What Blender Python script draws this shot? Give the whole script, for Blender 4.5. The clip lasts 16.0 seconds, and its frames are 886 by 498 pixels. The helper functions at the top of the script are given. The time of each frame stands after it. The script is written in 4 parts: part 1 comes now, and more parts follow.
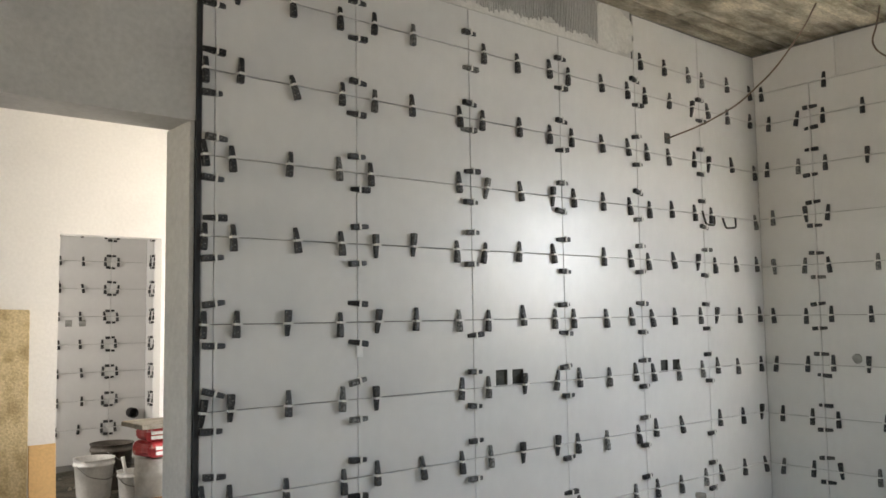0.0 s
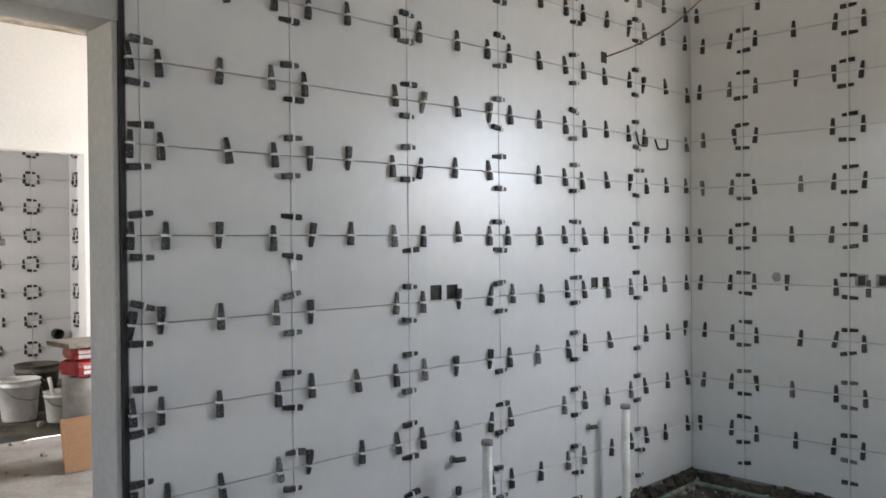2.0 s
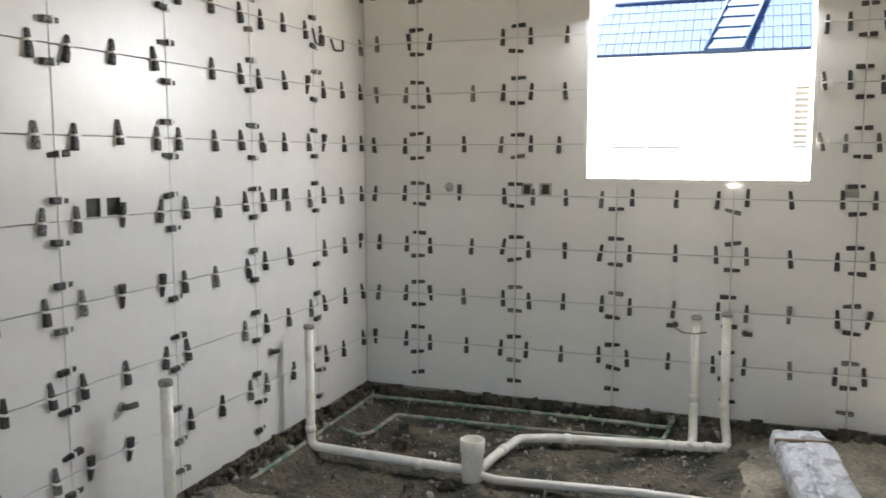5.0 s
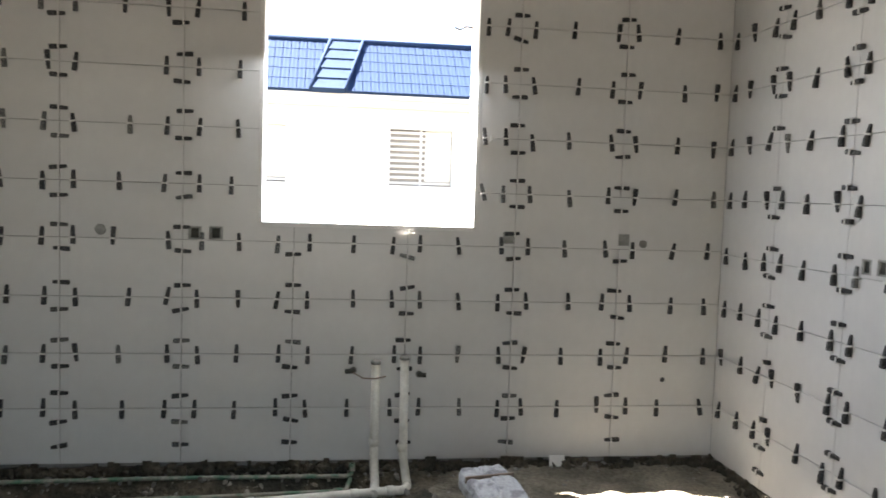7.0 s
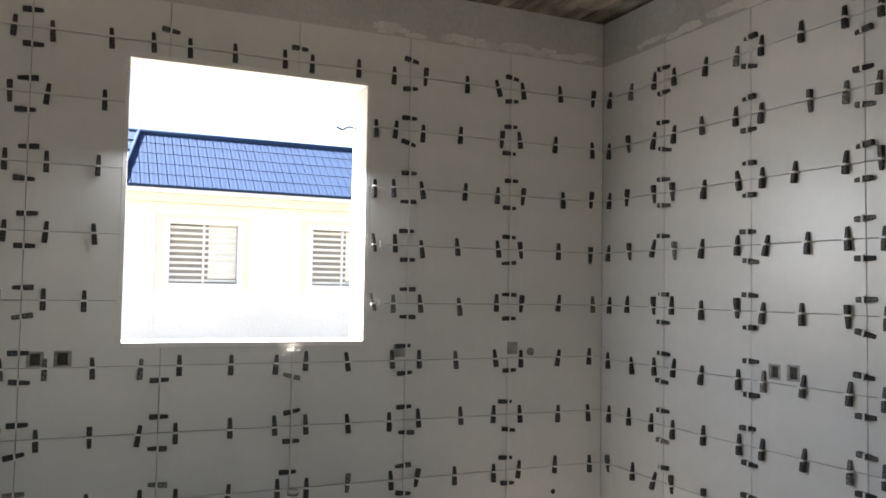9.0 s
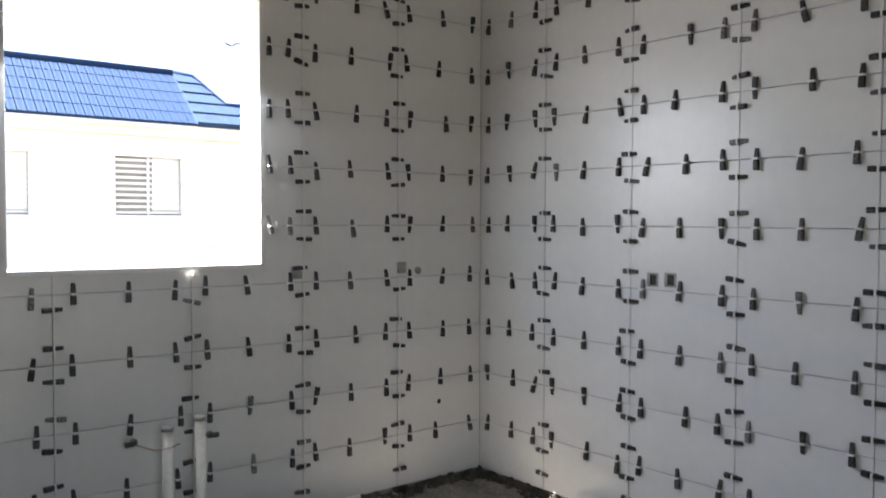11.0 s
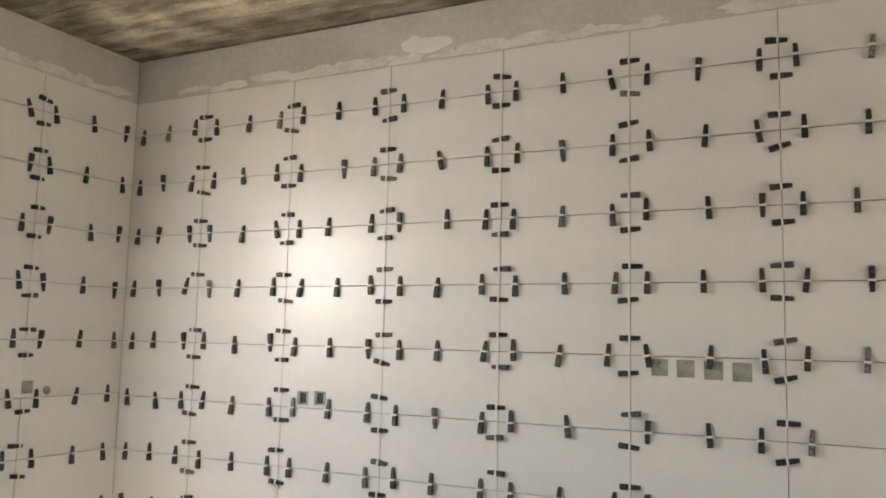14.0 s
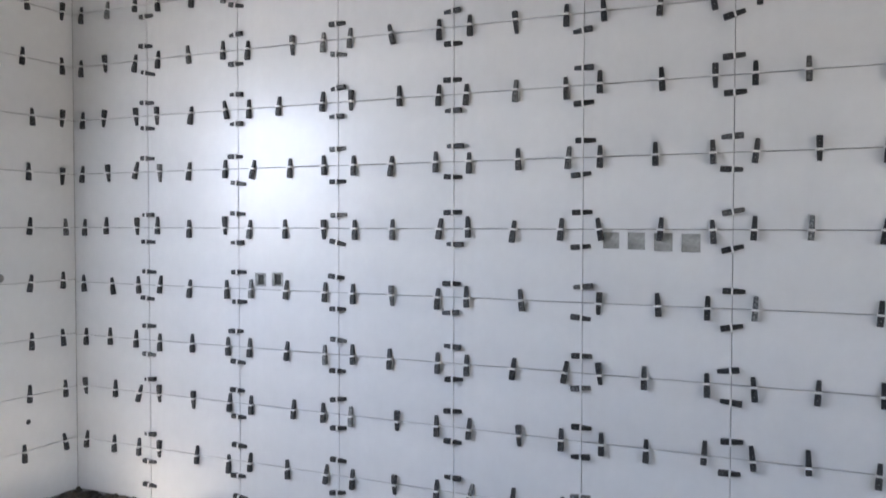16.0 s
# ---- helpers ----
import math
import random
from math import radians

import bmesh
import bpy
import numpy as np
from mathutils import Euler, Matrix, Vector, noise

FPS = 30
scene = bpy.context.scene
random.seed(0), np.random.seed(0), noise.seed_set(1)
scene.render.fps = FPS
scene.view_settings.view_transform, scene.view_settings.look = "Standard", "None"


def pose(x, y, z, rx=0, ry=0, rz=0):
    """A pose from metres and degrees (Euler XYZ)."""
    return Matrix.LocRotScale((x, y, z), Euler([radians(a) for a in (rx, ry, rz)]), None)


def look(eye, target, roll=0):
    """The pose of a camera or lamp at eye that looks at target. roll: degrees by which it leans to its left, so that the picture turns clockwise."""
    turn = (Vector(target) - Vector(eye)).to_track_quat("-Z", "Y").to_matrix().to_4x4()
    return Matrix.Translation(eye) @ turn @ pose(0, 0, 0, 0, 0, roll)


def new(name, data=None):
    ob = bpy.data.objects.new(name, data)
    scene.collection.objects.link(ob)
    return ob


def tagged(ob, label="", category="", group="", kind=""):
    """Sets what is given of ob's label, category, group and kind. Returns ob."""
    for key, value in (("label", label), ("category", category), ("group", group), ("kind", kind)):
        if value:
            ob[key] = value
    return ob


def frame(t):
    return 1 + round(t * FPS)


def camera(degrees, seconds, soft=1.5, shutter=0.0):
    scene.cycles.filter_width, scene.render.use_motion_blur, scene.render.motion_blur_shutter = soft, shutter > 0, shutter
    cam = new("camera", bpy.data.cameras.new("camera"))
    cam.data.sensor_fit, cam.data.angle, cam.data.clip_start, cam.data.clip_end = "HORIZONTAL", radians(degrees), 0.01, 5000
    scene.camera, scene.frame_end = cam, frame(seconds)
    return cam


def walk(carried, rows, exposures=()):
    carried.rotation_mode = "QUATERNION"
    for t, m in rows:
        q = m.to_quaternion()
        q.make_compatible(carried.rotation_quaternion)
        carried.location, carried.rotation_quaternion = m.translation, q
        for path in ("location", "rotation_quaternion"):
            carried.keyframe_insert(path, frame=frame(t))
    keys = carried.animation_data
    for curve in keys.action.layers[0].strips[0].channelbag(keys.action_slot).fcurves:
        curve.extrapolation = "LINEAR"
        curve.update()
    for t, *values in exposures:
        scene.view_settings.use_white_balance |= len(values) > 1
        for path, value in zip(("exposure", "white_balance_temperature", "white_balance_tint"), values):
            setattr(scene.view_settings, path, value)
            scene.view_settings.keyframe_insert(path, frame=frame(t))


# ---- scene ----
cam = camera(56.83, 16.0, 1.6, 0.3)
# seconds, eye x y z, yaw, pitch, roll
ROWS = [
    (0.0, -4.824, -2.684, 1.522, -39.62, 4.68, -0.81),
    (0.5, -4.817, -2.682, 1.530, -40.59, 4.71, -0.84),
    (1.0, -4.814, -2.681, 1.508, -41.77, 3.62, -0.78),
    (1.5, -4.814, -2.676, 1.491, -42.84, 1.53, -0.60),
    (2.0, -4.817, -2.665, 1.477, -44.19, -0.56, -0.47),
    (2.5, -4.819, -2.646, 1.471, -46.52, -2.39, -0.17),
    (3.0, -4.823, -2.652, 1.475, -49.15, -3.46, 0.52),
    (3.2, -4.818, -2.634, 1.484, -50.44, -3.88, 0.62),
    (5.3, -4.576, -2.123, 1.429, -73.78, -6.67, 0.16),
    (5.5, -4.550, -2.058, 1.440, -76.56, -6.67, 0.38),
    (6.0, -4.516, -1.889, 1.470, -84.58, -5.72, 1.16),
    (6.5, -4.503, -1.804, 1.483, -91.79, -4.70, 1.85),
    (7.0, -4.459, -1.730, 1.499, -98.01, -4.02, 1.84),
    (7.5, -4.387, -1.667, 1.496, -103.00, -3.31, 1.94),
    (8.0, -4.164, -1.467, 1.495, -108.26, -1.28, 1.55),
    (8.5, -4.092, -1.313, 1.539, -112.15, 1.34, 1.37),
    (8.7, -4.048, -1.256, 1.575, -112.91, 2.09, 1.25),
    (10.8, -3.793, -0.719, 1.556, -127.10, -0.72, 0.03),
    (11.0, -3.797, -0.683, 1.531, -128.40, -2.07, 0.15),
    (11.5, -3.815, -0.636, 1.485, -131.84, -5.23, 0.53),
    (12.0, -3.809, -0.608, 1.470, -135.76, -4.83, 0.78),
    (12.5, -3.814, -0.590, 1.483, -140.68, -2.45, 1.32),
    (13.0, -3.808, -0.576, 1.509, -145.57, 0.65, 1.64),
    (13.5, -3.807, -0.564, 1.545, -149.65, 3.60, 1.60),
    (14.0, -3.795, -0.557, 1.547, -153.20, 6.29, 1.29),
    (14.5, -3.808, -0.569, 1.534, -155.05, 7.36, 0.91),
    (15.0, -3.810, -0.576, 1.532, -155.56, 5.69, 0.53),
    (15.5, -3.820, -0.596, 1.520, -155.41, 2.35, 0.20),
    (16.0, -3.838, -0.599, 1.519, -155.62, -1.74, 0.06),
]
EXPOSURES = [
    (0.0, 4.59, 6900, 12), (0.8, 4.54, 6950, 14), (1.5, 4.54, 6400, 14), (3.0, 4.59, 6500, 14), (5.5, 4.84, 7100, 14), (6.5, 4.42, 6950, 14), (7.5, 4.17, 6850, 14), (8.5, 3.85, 6850, 14), (11.0, 4.07, 6400, 15), (12.0, 4.41, 6550, 14), (12.5, 4.34, 6650, 14), (13.0, 4.48, 6600, 14), (13.5, 4.88, 7250, 14), (14.5, 4.93, 7750, 16), (15.0, 5.03, 7000, 15), (15.5, 4.98, 6050, 16), (16.0, 5.03, 5900, 18),
]
walk(cam, [(t, pose(x, y, z, 90 + pitch, 0, yaw) @ pose(0, 0, 0, 0, 0, roll)) for t, x, y, z, yaw, pitch, roll in ROWS], EXPOSURES)

# ---- light ----
SUN_WAY = Vector((-0.33, -0.76, -1.0)).normalized()
world = bpy.data.worlds.new("sky")
scene.world = world
world.use_nodes = True
wn = world.node_tree.nodes
sky = wn.new("ShaderNodeTexSky")
sky.sky_type, sky.sun_disc = "NISHITA", False
sky.sun_elevation = math.asin(-SUN_WAY.z)
sky.sun_rotation = math.atan2(-SUN_WAY.x, -SUN_WAY.y)
world.node_tree.links.new(sky.outputs[0], wn["Background"].inputs[0])
wn["Background"].inputs[1].default_value = 0.030
sun = new("sun", bpy.data.lights.new("sun", "SUN"))
sun.data.energy, sun.data.angle, sun.data.color = 5.0, radians(0.6), (1.0, 0.95, 0.87)
sun.matrix_world = look((0, 0, 0), SUN_WAY) @ Matrix()
sun.location = (4, 8, 12)


def area_lamp(name, eye, target, sx, sy, power, color):
    lamp = new(name, bpy.data.lights.new(name, "AREA"))
    lamp.data.shape, lamp.data.size, lamp.data.size_y = "RECTANGLE", sx, sy
    lamp.data.energy, lamp.data.color = power, color
    lamp.matrix_world = look(eye, target)
    return lamp


W = 3.984            # wall C stands at y = -W
CEIL = 3.158
XBACK = -7.4
WIN = (-2.525, -1.373, 1.303, 2.62)   # window opening in wall B: y from, y to, z from, z to
area_lamp("window_light", (0.30, -1.93, 1.96), (-1, -1.93, 0.15), 1.1, 1.25, 3.5, (0.82, 0.91, 1.0))
# fill from an unseen opening, added in the west wall
area_lamp("back_fill", (XBACK + 0.02, -1.6, 1.25), (0, -1.6, 1.4), 2.6, 2.3, 0.25, (1.0, 0.97, 0.93))
# added lamp that brightens the far room; no source known there
area_lamp("far_room_fill", (-4.97, 5.4, 1.6), (-1.4, 5.6, 1.3), 1.2, 1.2, 2.6, (1.0, 0.98, 0.95))
# added hall lamp, placed east so that the jamb stays grey
area_lamp("hall_fill", (-0.02, 2.3, 1.55), (-4, 3.1, 1.3), 2.2, 1.7, 6.8, (1.0, 0.97, 0.93))


# ---- materials ----
def material(name, color, rough=0.6, spread=0.12, scale=6.0, fine=60.0, bump=0.15, metal=0.0, second=None, mix=(0.45, 0.65), per_object=0.0, depth=0.01):
    """Base colour with two scales of variation, fine relief, and a variation of gloss."""
    m = bpy.data.materials.new(name)
    m.use_nodes = True
    n, l = m.node_tree.nodes, m.node_tree.links
    b = n["Principled BSDF"]
    b.inputs["Metallic"].default_value = metal
    tc = n.new("ShaderNodeTexCoord")
    big, small = n.new("ShaderNodeTexNoise"), n.new("ShaderNodeTexNoise")
    for tex, sc in ((big, scale), (small, fine)):
        tex.inputs["Scale"].default_value, tex.inputs["Detail"].default_value = sc, 5.0
        l.new(tc.outputs["Object"], tex.inputs["Vector"])
    ramp = n.new("ShaderNodeValToRGB")
    ramp.color_ramp.elements[0].position, ramp.color_ramp.elements[1].position = mix
    c2 = second or tuple(c * (1 - 2 * spread) for c in color)
    ramp.color_ramp.elements[0].color, ramp.color_ramp.elements[1].color = (*color, 1), (*c2, 1)
    l.new(big.outputs[0], ramp.inputs[0])
    grain = n.new("ShaderNodeMapRange")
    grain.inputs["From Min"].default_value, grain.inputs["From Max"].default_value = 0.3, 0.7
    grain.inputs["To Min"].default_value, grain.inputs["To Max"].default_value = 1 - spread, 1 + spread
    l.new(small.outputs[0], grain.inputs["Value"])
    value = grain.outputs[0]
    if per_object:
        info, span, mul = n.new("ShaderNodeObjectInfo"), n.new("ShaderNodeMapRange"), n.new("ShaderNodeMath")
        span.inputs["To Min"].default_value, span.inputs["To Max"].default_value = 1 - per_object, 1 + per_object
        l.new(info.outputs["Random"], span.inputs["Value"])
        mul.operation = "MULTIPLY"
        l.new(value, mul.inputs[0]), l.new(span.outputs[0], mul.inputs[1])
        value = mul.outputs[0]
    hsv = n.new("ShaderNodeHueSaturation")
    l.new(value, hsv.inputs["Value"]), l.new(ramp.outputs[0], hsv.inputs["Color"])
    l.new(hsv.outputs[0], b.inputs["Base Color"])
    gloss = n.new("ShaderNodeMapRange")
    gloss.inputs["To Min"].default_value, gloss.inputs["To Max"].default_value = max(rough - 0.06, 0.03), min(rough + 0.06, 1)
    l.new(big.outputs[0], gloss.inputs["Value"]), l.new(gloss.outputs[0], b.inputs["Roughness"])
    if bump:
        bm_ = n.new("ShaderNodeBump")
        bm_.inputs["Strength"].default_value, bm_.inputs["Distance"].default_value = bump, depth
        l.new(small.outputs[0], bm_.inputs["Height"]), l.new(bm_.outputs[0], b.inputs["Normal"])
    return m


TILE = material("glazed_tile", (0.665, 0.66, 0.65), 0.315, 0.025, 2.2, 16, 0.03, second=(0.60, 0.594, 0.585), mix=(0.45, 0.75), per_object=0.02)
ADHESIVE = material("grey_adhesive", (0.50, 0.495, 0.48), 0.9, 0.10, 4, 70, 0.35)
JOINT = material("joint", (0.25, 0.245, 0.235), 0.9, 0.10, 4, 70, 0.2)
PLASTER = material("grey_plaster", (0.50, 0.495, 0.48), 0.85, 0.07, 2.2, 45, 0.25, second=(0.42, 0.415, 0.405))
SMEAR = material("white_smear", (0.66, 0.65, 0.62), 0.85, 0.08, 7, 50, 0.4)
WHITEWALL = material("white_wall", (0.74, 0.73, 0.70), 0.75, 0.04, 1.2, 40, 0.12)
REVEAL = material("reveal_plaster", (0.72, 0.71, 0.69), 0.8, 0.04, 3, 40, 0.2)
WEDGE = material("wedge_plastic", (0.016, 0.016, 0.017), 0.45, 0.25, 130, 400, 0.2, second=(0.30, 0.30, 0.285), mix=(0.58, 0.70), per_object=0.5)
GREYWEDGE = material("dusty_wedge_plastic", (0.045, 0.045, 0.044), 0.6, 0.25, 110, 400, 0.2, second=(0.21, 0.21, 0.20), mix=(0.44, 0.64), per_object=0.5)
CLIP = material("white_clip_plastic", (0.74, 0.73, 0.70), 0.4, 0.05, 30, 200, 0.05)
PVC = material("pvc", (0.70, 0.68, 0.62), 0.42, 0.08, 9, 60, 0.08, second=(0.52, 0.49, 0.43), mix=(0.5, 0.8))
PVCCAP = material("dusty_cap", (0.24, 0.23, 0.21), 0.7, 0.15, 20, 90, 0.2)
GREENPIPE = material("green_pipe", (0.085, 0.18, 0.12), 0.65, 0.2, 13, 70, 0.3, second=(0.30, 0.29, 0.24), mix=(0.40, 0.58))
DIRT = material("dirt_floor", (0.115, 0.098, 0.07), 0.95, 0.30, 4.5, 42, 1.0, second=(0.030, 0.030, 0.022), mix=(0.42, 0.62), depth=0.03)
SCREED = material("dusty_screed", (0.28, 0.25, 0.195), 0.95, 0.28, 3.5, 45, 1.0, second=(0.10, 0.09, 0.07), mix=(0.34, 0.70), depth=0.02)
RUBBLE = material("rubble", (0.30, 0.29, 0.27), 0.9, 0.3, 14, 90, 0.5, second=(0.13, 0.12, 0.10))
DUSTFLOOR = material("dusty_concrete", (0.36, 0.34, 0.31), 0.9, 0.12, 1.7, 40, 0.4, second=(0.25, 0.235, 0.21))
CONCRETE = material("board_marked_concrete", (0.64, 0.575, 0.45), 0.9, 0.22, 3.0, 26, 1.0, second=(0.27, 0.235, 0.165), mix=(0.36, 0.66), depth=0.02)
def board_grain(m):
    """Streaks along the boards, and a tone of its own for each board."""
    n, l = m.node_tree.nodes, m.node_tree.links
    tc = next(k for k in n if k.type == "TEX_COORD")
    mp = n.new("ShaderNodeMapping")
    mp.inputs["Scale"].default_value = (1.5, 4.6, 4.6)
    l.new(tc.outputs["Object"], mp.inputs["Vector"])
    for k in n:
        if k.type == "TEX_NOISE":
            l.new(mp.outputs[0], k.inputs["Vector"])
    hsv = next(k for k in n if k.type == "HUE_SAT")
    geo, span, mul = n.new("ShaderNodeNewGeometry"), n.new("ShaderNodeMapRange"), n.new("ShaderNodeMath")
    span.inputs["To Min"].default_value, span.inputs["To Max"].default_value = 0.62, 1.22
    l.new(geo.outputs["Random Per Island"], span.inputs["Value"])
    mul.operation = "MULTIPLY"
    l.new(hsv.inputs["Value"].links[0].from_socket, mul.inputs[0]), l.new(span.outputs[0], mul.inputs[1])
    stain, tone, mul2 = n.new("ShaderNodeTexNoise"), n.new("ShaderNodeMapRange"), n.new("ShaderNodeMath")
    stain.inputs["Scale"].default_value, stain.inputs["Detail"].default_value = 2.3, 6.0
    l.new(tc.outputs["Object"], stain.inputs["Vector"])
    tone.inputs["From Min"].default_value, tone.inputs["From Max"].default_value = 0.35, 0.6
    tone.inputs["To Min"].default_value, tone.inputs["To Max"].default_value = 0.45, 1.1
    l.new(stain.outputs[0], tone.inputs["Value"])
    mul2.operation = "MULTIPLY"
    l.new(mul.outputs[0], mul2.inputs[0]), l.new(tone.outputs[0], mul2.inputs[1])
    l.new(mul2.outputs[0], hsv.inputs["Value"])


board_grain(CONCRETE)
DARKTRIM = material("black_edge", (0.02, 0.02, 0.021), 0.5, 0.15, 12, 80, 0.1)
BOXGREY = material("box_mortar", (0.33, 0.33, 0.31), 0.9, 0.15, 20, 70, 0.5)
BOXDARK = material("box_inside", (0.055, 0.055, 0.045), 0.8, 0.2, 30, 80, 0.2)
SACK = material("dusty_sheet", (0.40, 0.41, 0.43), 0.6, 0.14, 16, 60, 0.7, second=(0.22, 0.22, 0.235), mix=(0.50, 0.62))
CABLE = material("cable", (0.22, 0.16, 0.12), 0.6, 0.15, 20, 80, 0.1)
ROOF = material("blue_roof_tile", (0.020, 0.040, 0.090), 0.9, 0.06, 3, 30, 0.1, second=(0.018, 0.036, 0.082))
ROOF.node_tree.nodes["Principled BSDF"].inputs["Specular IOR Level"].default_value = 0.12
HOUSEWALL = material("house_render", (0.80, 0.785, 0.74), 0.85, 0.03, 1, 20, 0.2)
CREAM = material("cream_cornice", (0.80, 0.74, 0.60), 0.8, 0.03, 2, 30, 0.1)
FRAMEWHITE = material("white_frame", (0.80, 0.80, 0.79), 0.4, 0.03, 4, 40, 0.05)
SLAT = material("louvre_slat", (0.78, 0.76, 0.70), 0.5, 0.03, 4, 40, 0.05)
# colour stands in for the shade inside the house windows
DIMPANEL = material("painted_dim_interior", (0.42, 0.39, 0.35), 0.9, 0.05, 2, 20, 0.0)
GROUND = material("outside_ground", (0.12, 0.11, 0.09), 0.95, 0.15, 0.6, 8, 0.4)
LEAF = material("leaf", (0.11, 0.18, 0.04), 0.6, 0.25, 3, 20, 0.0, second=(0.16, 0.24, 0.06))
BARK = material("bark", (0.16, 0.12, 0.085), 0.9, 0.2, 8, 40, 0.5)
BUCKET = material("white_bucket_plastic", (0.66, 0.65, 0.63), 0.45, 0.08, 6, 40, 0.1, second=(0.40, 0.39, 0.37), mix=(0.5, 0.75))
DARKBUCKET = material("dark_bucket_plastic", (0.10, 0.085, 0.07), 0.6, 0.2, 8, 40, 0.2)
MORTAR = material("mortar_residue", (0.36, 0.33, 0.28), 0.95, 0.15, 10, 60, 0.5)
REDBAG = material("red_bag", (0.55, 0.05, 0.06), 0.5, 0.1, 9, 40, 0.2, second=(0.62, 0.40, 0.40), mix=(0.56, 0.64))
GREENPLASTIC = material("lime_plastic", (0.30, 0.60, 0.06), 0.4, 0.05, 9, 40, 0.05)
CARDBOARD = material("cardboard", (0.36, 0.21, 0.115), 0.85, 0.08, 4, 60, 0.15)
PLY = material("orange_board", (0.62, 0.40, 0.17), 0.7, 0.08, 3, 50, 0.1)
PLANK = material("rough_plank", (0.56, 0.45, 0.26), 0.85, 0.2, 9, 60, 0.5, second=(0.38, 0.29, 0.15))


# ---- mesh helpers ----
def part(name, bm, mat, parent=None, label=""):
    me = bpy.data.meshes.new(name)
    bm.to_mesh(me)
    bm.free()
    me.materials.append(mat)
    ob = new(name, me)
    ob.parent = parent
    return tagged(ob, label)


def thing(name, at, label, category, group="", turn=0.0, kind=""):
    ob = new(name)
    ob.empty_display_size = 0.1
    ob.matrix_basis = pose(*at, 0, 0, turn)
    return tagged(ob, label, category, group, kind)


def box(bm, x0, x1, y0, y1, z0, z1, bevel=0.0):
    vs = bmesh.ops.create_cube(bm, size=1, matrix=Matrix.LocRotScale(((x0 + x1) / 2, (y0 + y1) / 2, (z0 + z1) / 2), None, (abs(x1 - x0), abs(y1 - y0), abs(z1 - z0))))["verts"]
    if bevel:
        edges = list({e for v in vs for e in v.link_edges})
        bmesh.ops.bevel(bm, geom=edges, offset=bevel, segments=2, affect="EDGES", profile=0.5)
    return bm


def boxes(*rows, bevel=0.0):
    bm = bmesh.new()
    for r in rows:
        box(bm, *r, bevel=bevel)
    return bm


def lathe(profile, seg=28):
    """A turned shape from rows of radius and height."""
    bm = bmesh.new()
    rings = [[bm.verts.new((r * math.cos(2 * math.pi * i / seg), r * math.sin(2 * math.pi * i / seg), z)) for i in range(seg)] for r, z in profile]
    for a, b in zip(rings, rings[1:]):
        for i in range(seg):
            bm.faces.new((a[i], a[(i + 1) % seg], b[(i + 1) % seg], b[i])).smooth = True
    return bm


def tube(points, radius, seg=14, bends=0.0):
    """A pipe along points, its corners rounded by bends metres."""
    pts = [Vector(p) for p in points]
    if bends:
        out = [pts[0]]
        for a, b, c in zip(pts, pts[1:], pts[2:]):
            p, q = b + (a - b).normalized() * bends, b + (c - b).normalized() * bends
            out += [p.lerp(b, s).lerp(b.lerp(q, s), s) for s in (0, 0.2, 0.4, 0.6, 0.8, 1)]
        pts = out + [pts[-1]]
    bm, rings, up = bmesh.new(), [], Vector((0, 0, 1))
    for i, p in enumerate(pts):
        way = (pts[min(i + 1, len(pts) - 1)] - pts[max(i - 1, 0)]).normalized()
        side = way.cross(up if abs(way.z) < 0.95 else Vector((0.3, 1, 0))).normalized() if not rings else (side - way * side.dot(way)).normalized()
        over = way.cross(side)
        rings.append([bm.verts.new(p + radius * (side * math.cos(2 * math.pi * k / seg) + over * math.sin(2 * math.pi * k / seg))) for k in range(seg)])
    for a, b in zip(rings, rings[1:]):
        for k in range(seg):
            bm.faces.new((a[k], a[(k + 1) % seg], b[(k + 1) % seg], b[k])).smooth = True
    bm.faces.new(rings[0]), bm.faces.new(rings[-1])
    bmesh.ops.recalc_face_normals(bm, faces=bm.faces)
    return bm


def structure(name, bm, mat, label, category):
    return tagged(part(name, bm, mat), label, category, "", "structure")


# ---- the shell ----
T = 0.012            # tile and its bed in front of the wall's core
EDGE = -3.700        # where wall A ends at the opening
HEAD = 2.208         # underside of the lintel
wall_a = structure("wall_north", boxes((EDGE, 0.30, T, 0.205, -0.3, CEIL)), JOINT, "grey block wall faced with pale glazed tiles", "wall")
lintel = structure("wall_lintel", boxes((-5.75, EDGE - 0.001, 0.004, 0.20, HEAD, CEIL)), PLASTER, "grey plastered lintel over the wide opening", "lintel")
structure("wall_opening_end", boxes((XBACK, -5.75, 0.004, 0.20, -0.3, CEIL)), PLASTER, "grey plastered wall beside the opening", "wall")
jamb = structure("trim", boxes((EDGE - 0.022, EDGE - 0.002, 0.006, 0.215, -0.25, HEAD - 0.002), bevel=0.003), PLASTER, "grey plastered door jamb with pale scrapes", "jamb")
y0, y1, z0, z1 = WIN
wall_b = structure("wall_east", boxes((T, 0.22, -W - 0.2, y0, -0.3, CEIL), (T, 0.22, y1, T, -0.3, CEIL), (T, 0.22, y0, y1, -0.3, z0), (T, 0.22, y0, y1, z1, CEIL)), JOINT, "tiled outer wall with an open window hole", "wall")
wall_c = structure("wall_south", boxes((XBACK, T, -W - 0.2, -W - T, -0.3, CEIL)), JOINT, "grey block wall faced with pale glazed tiles", "wall")
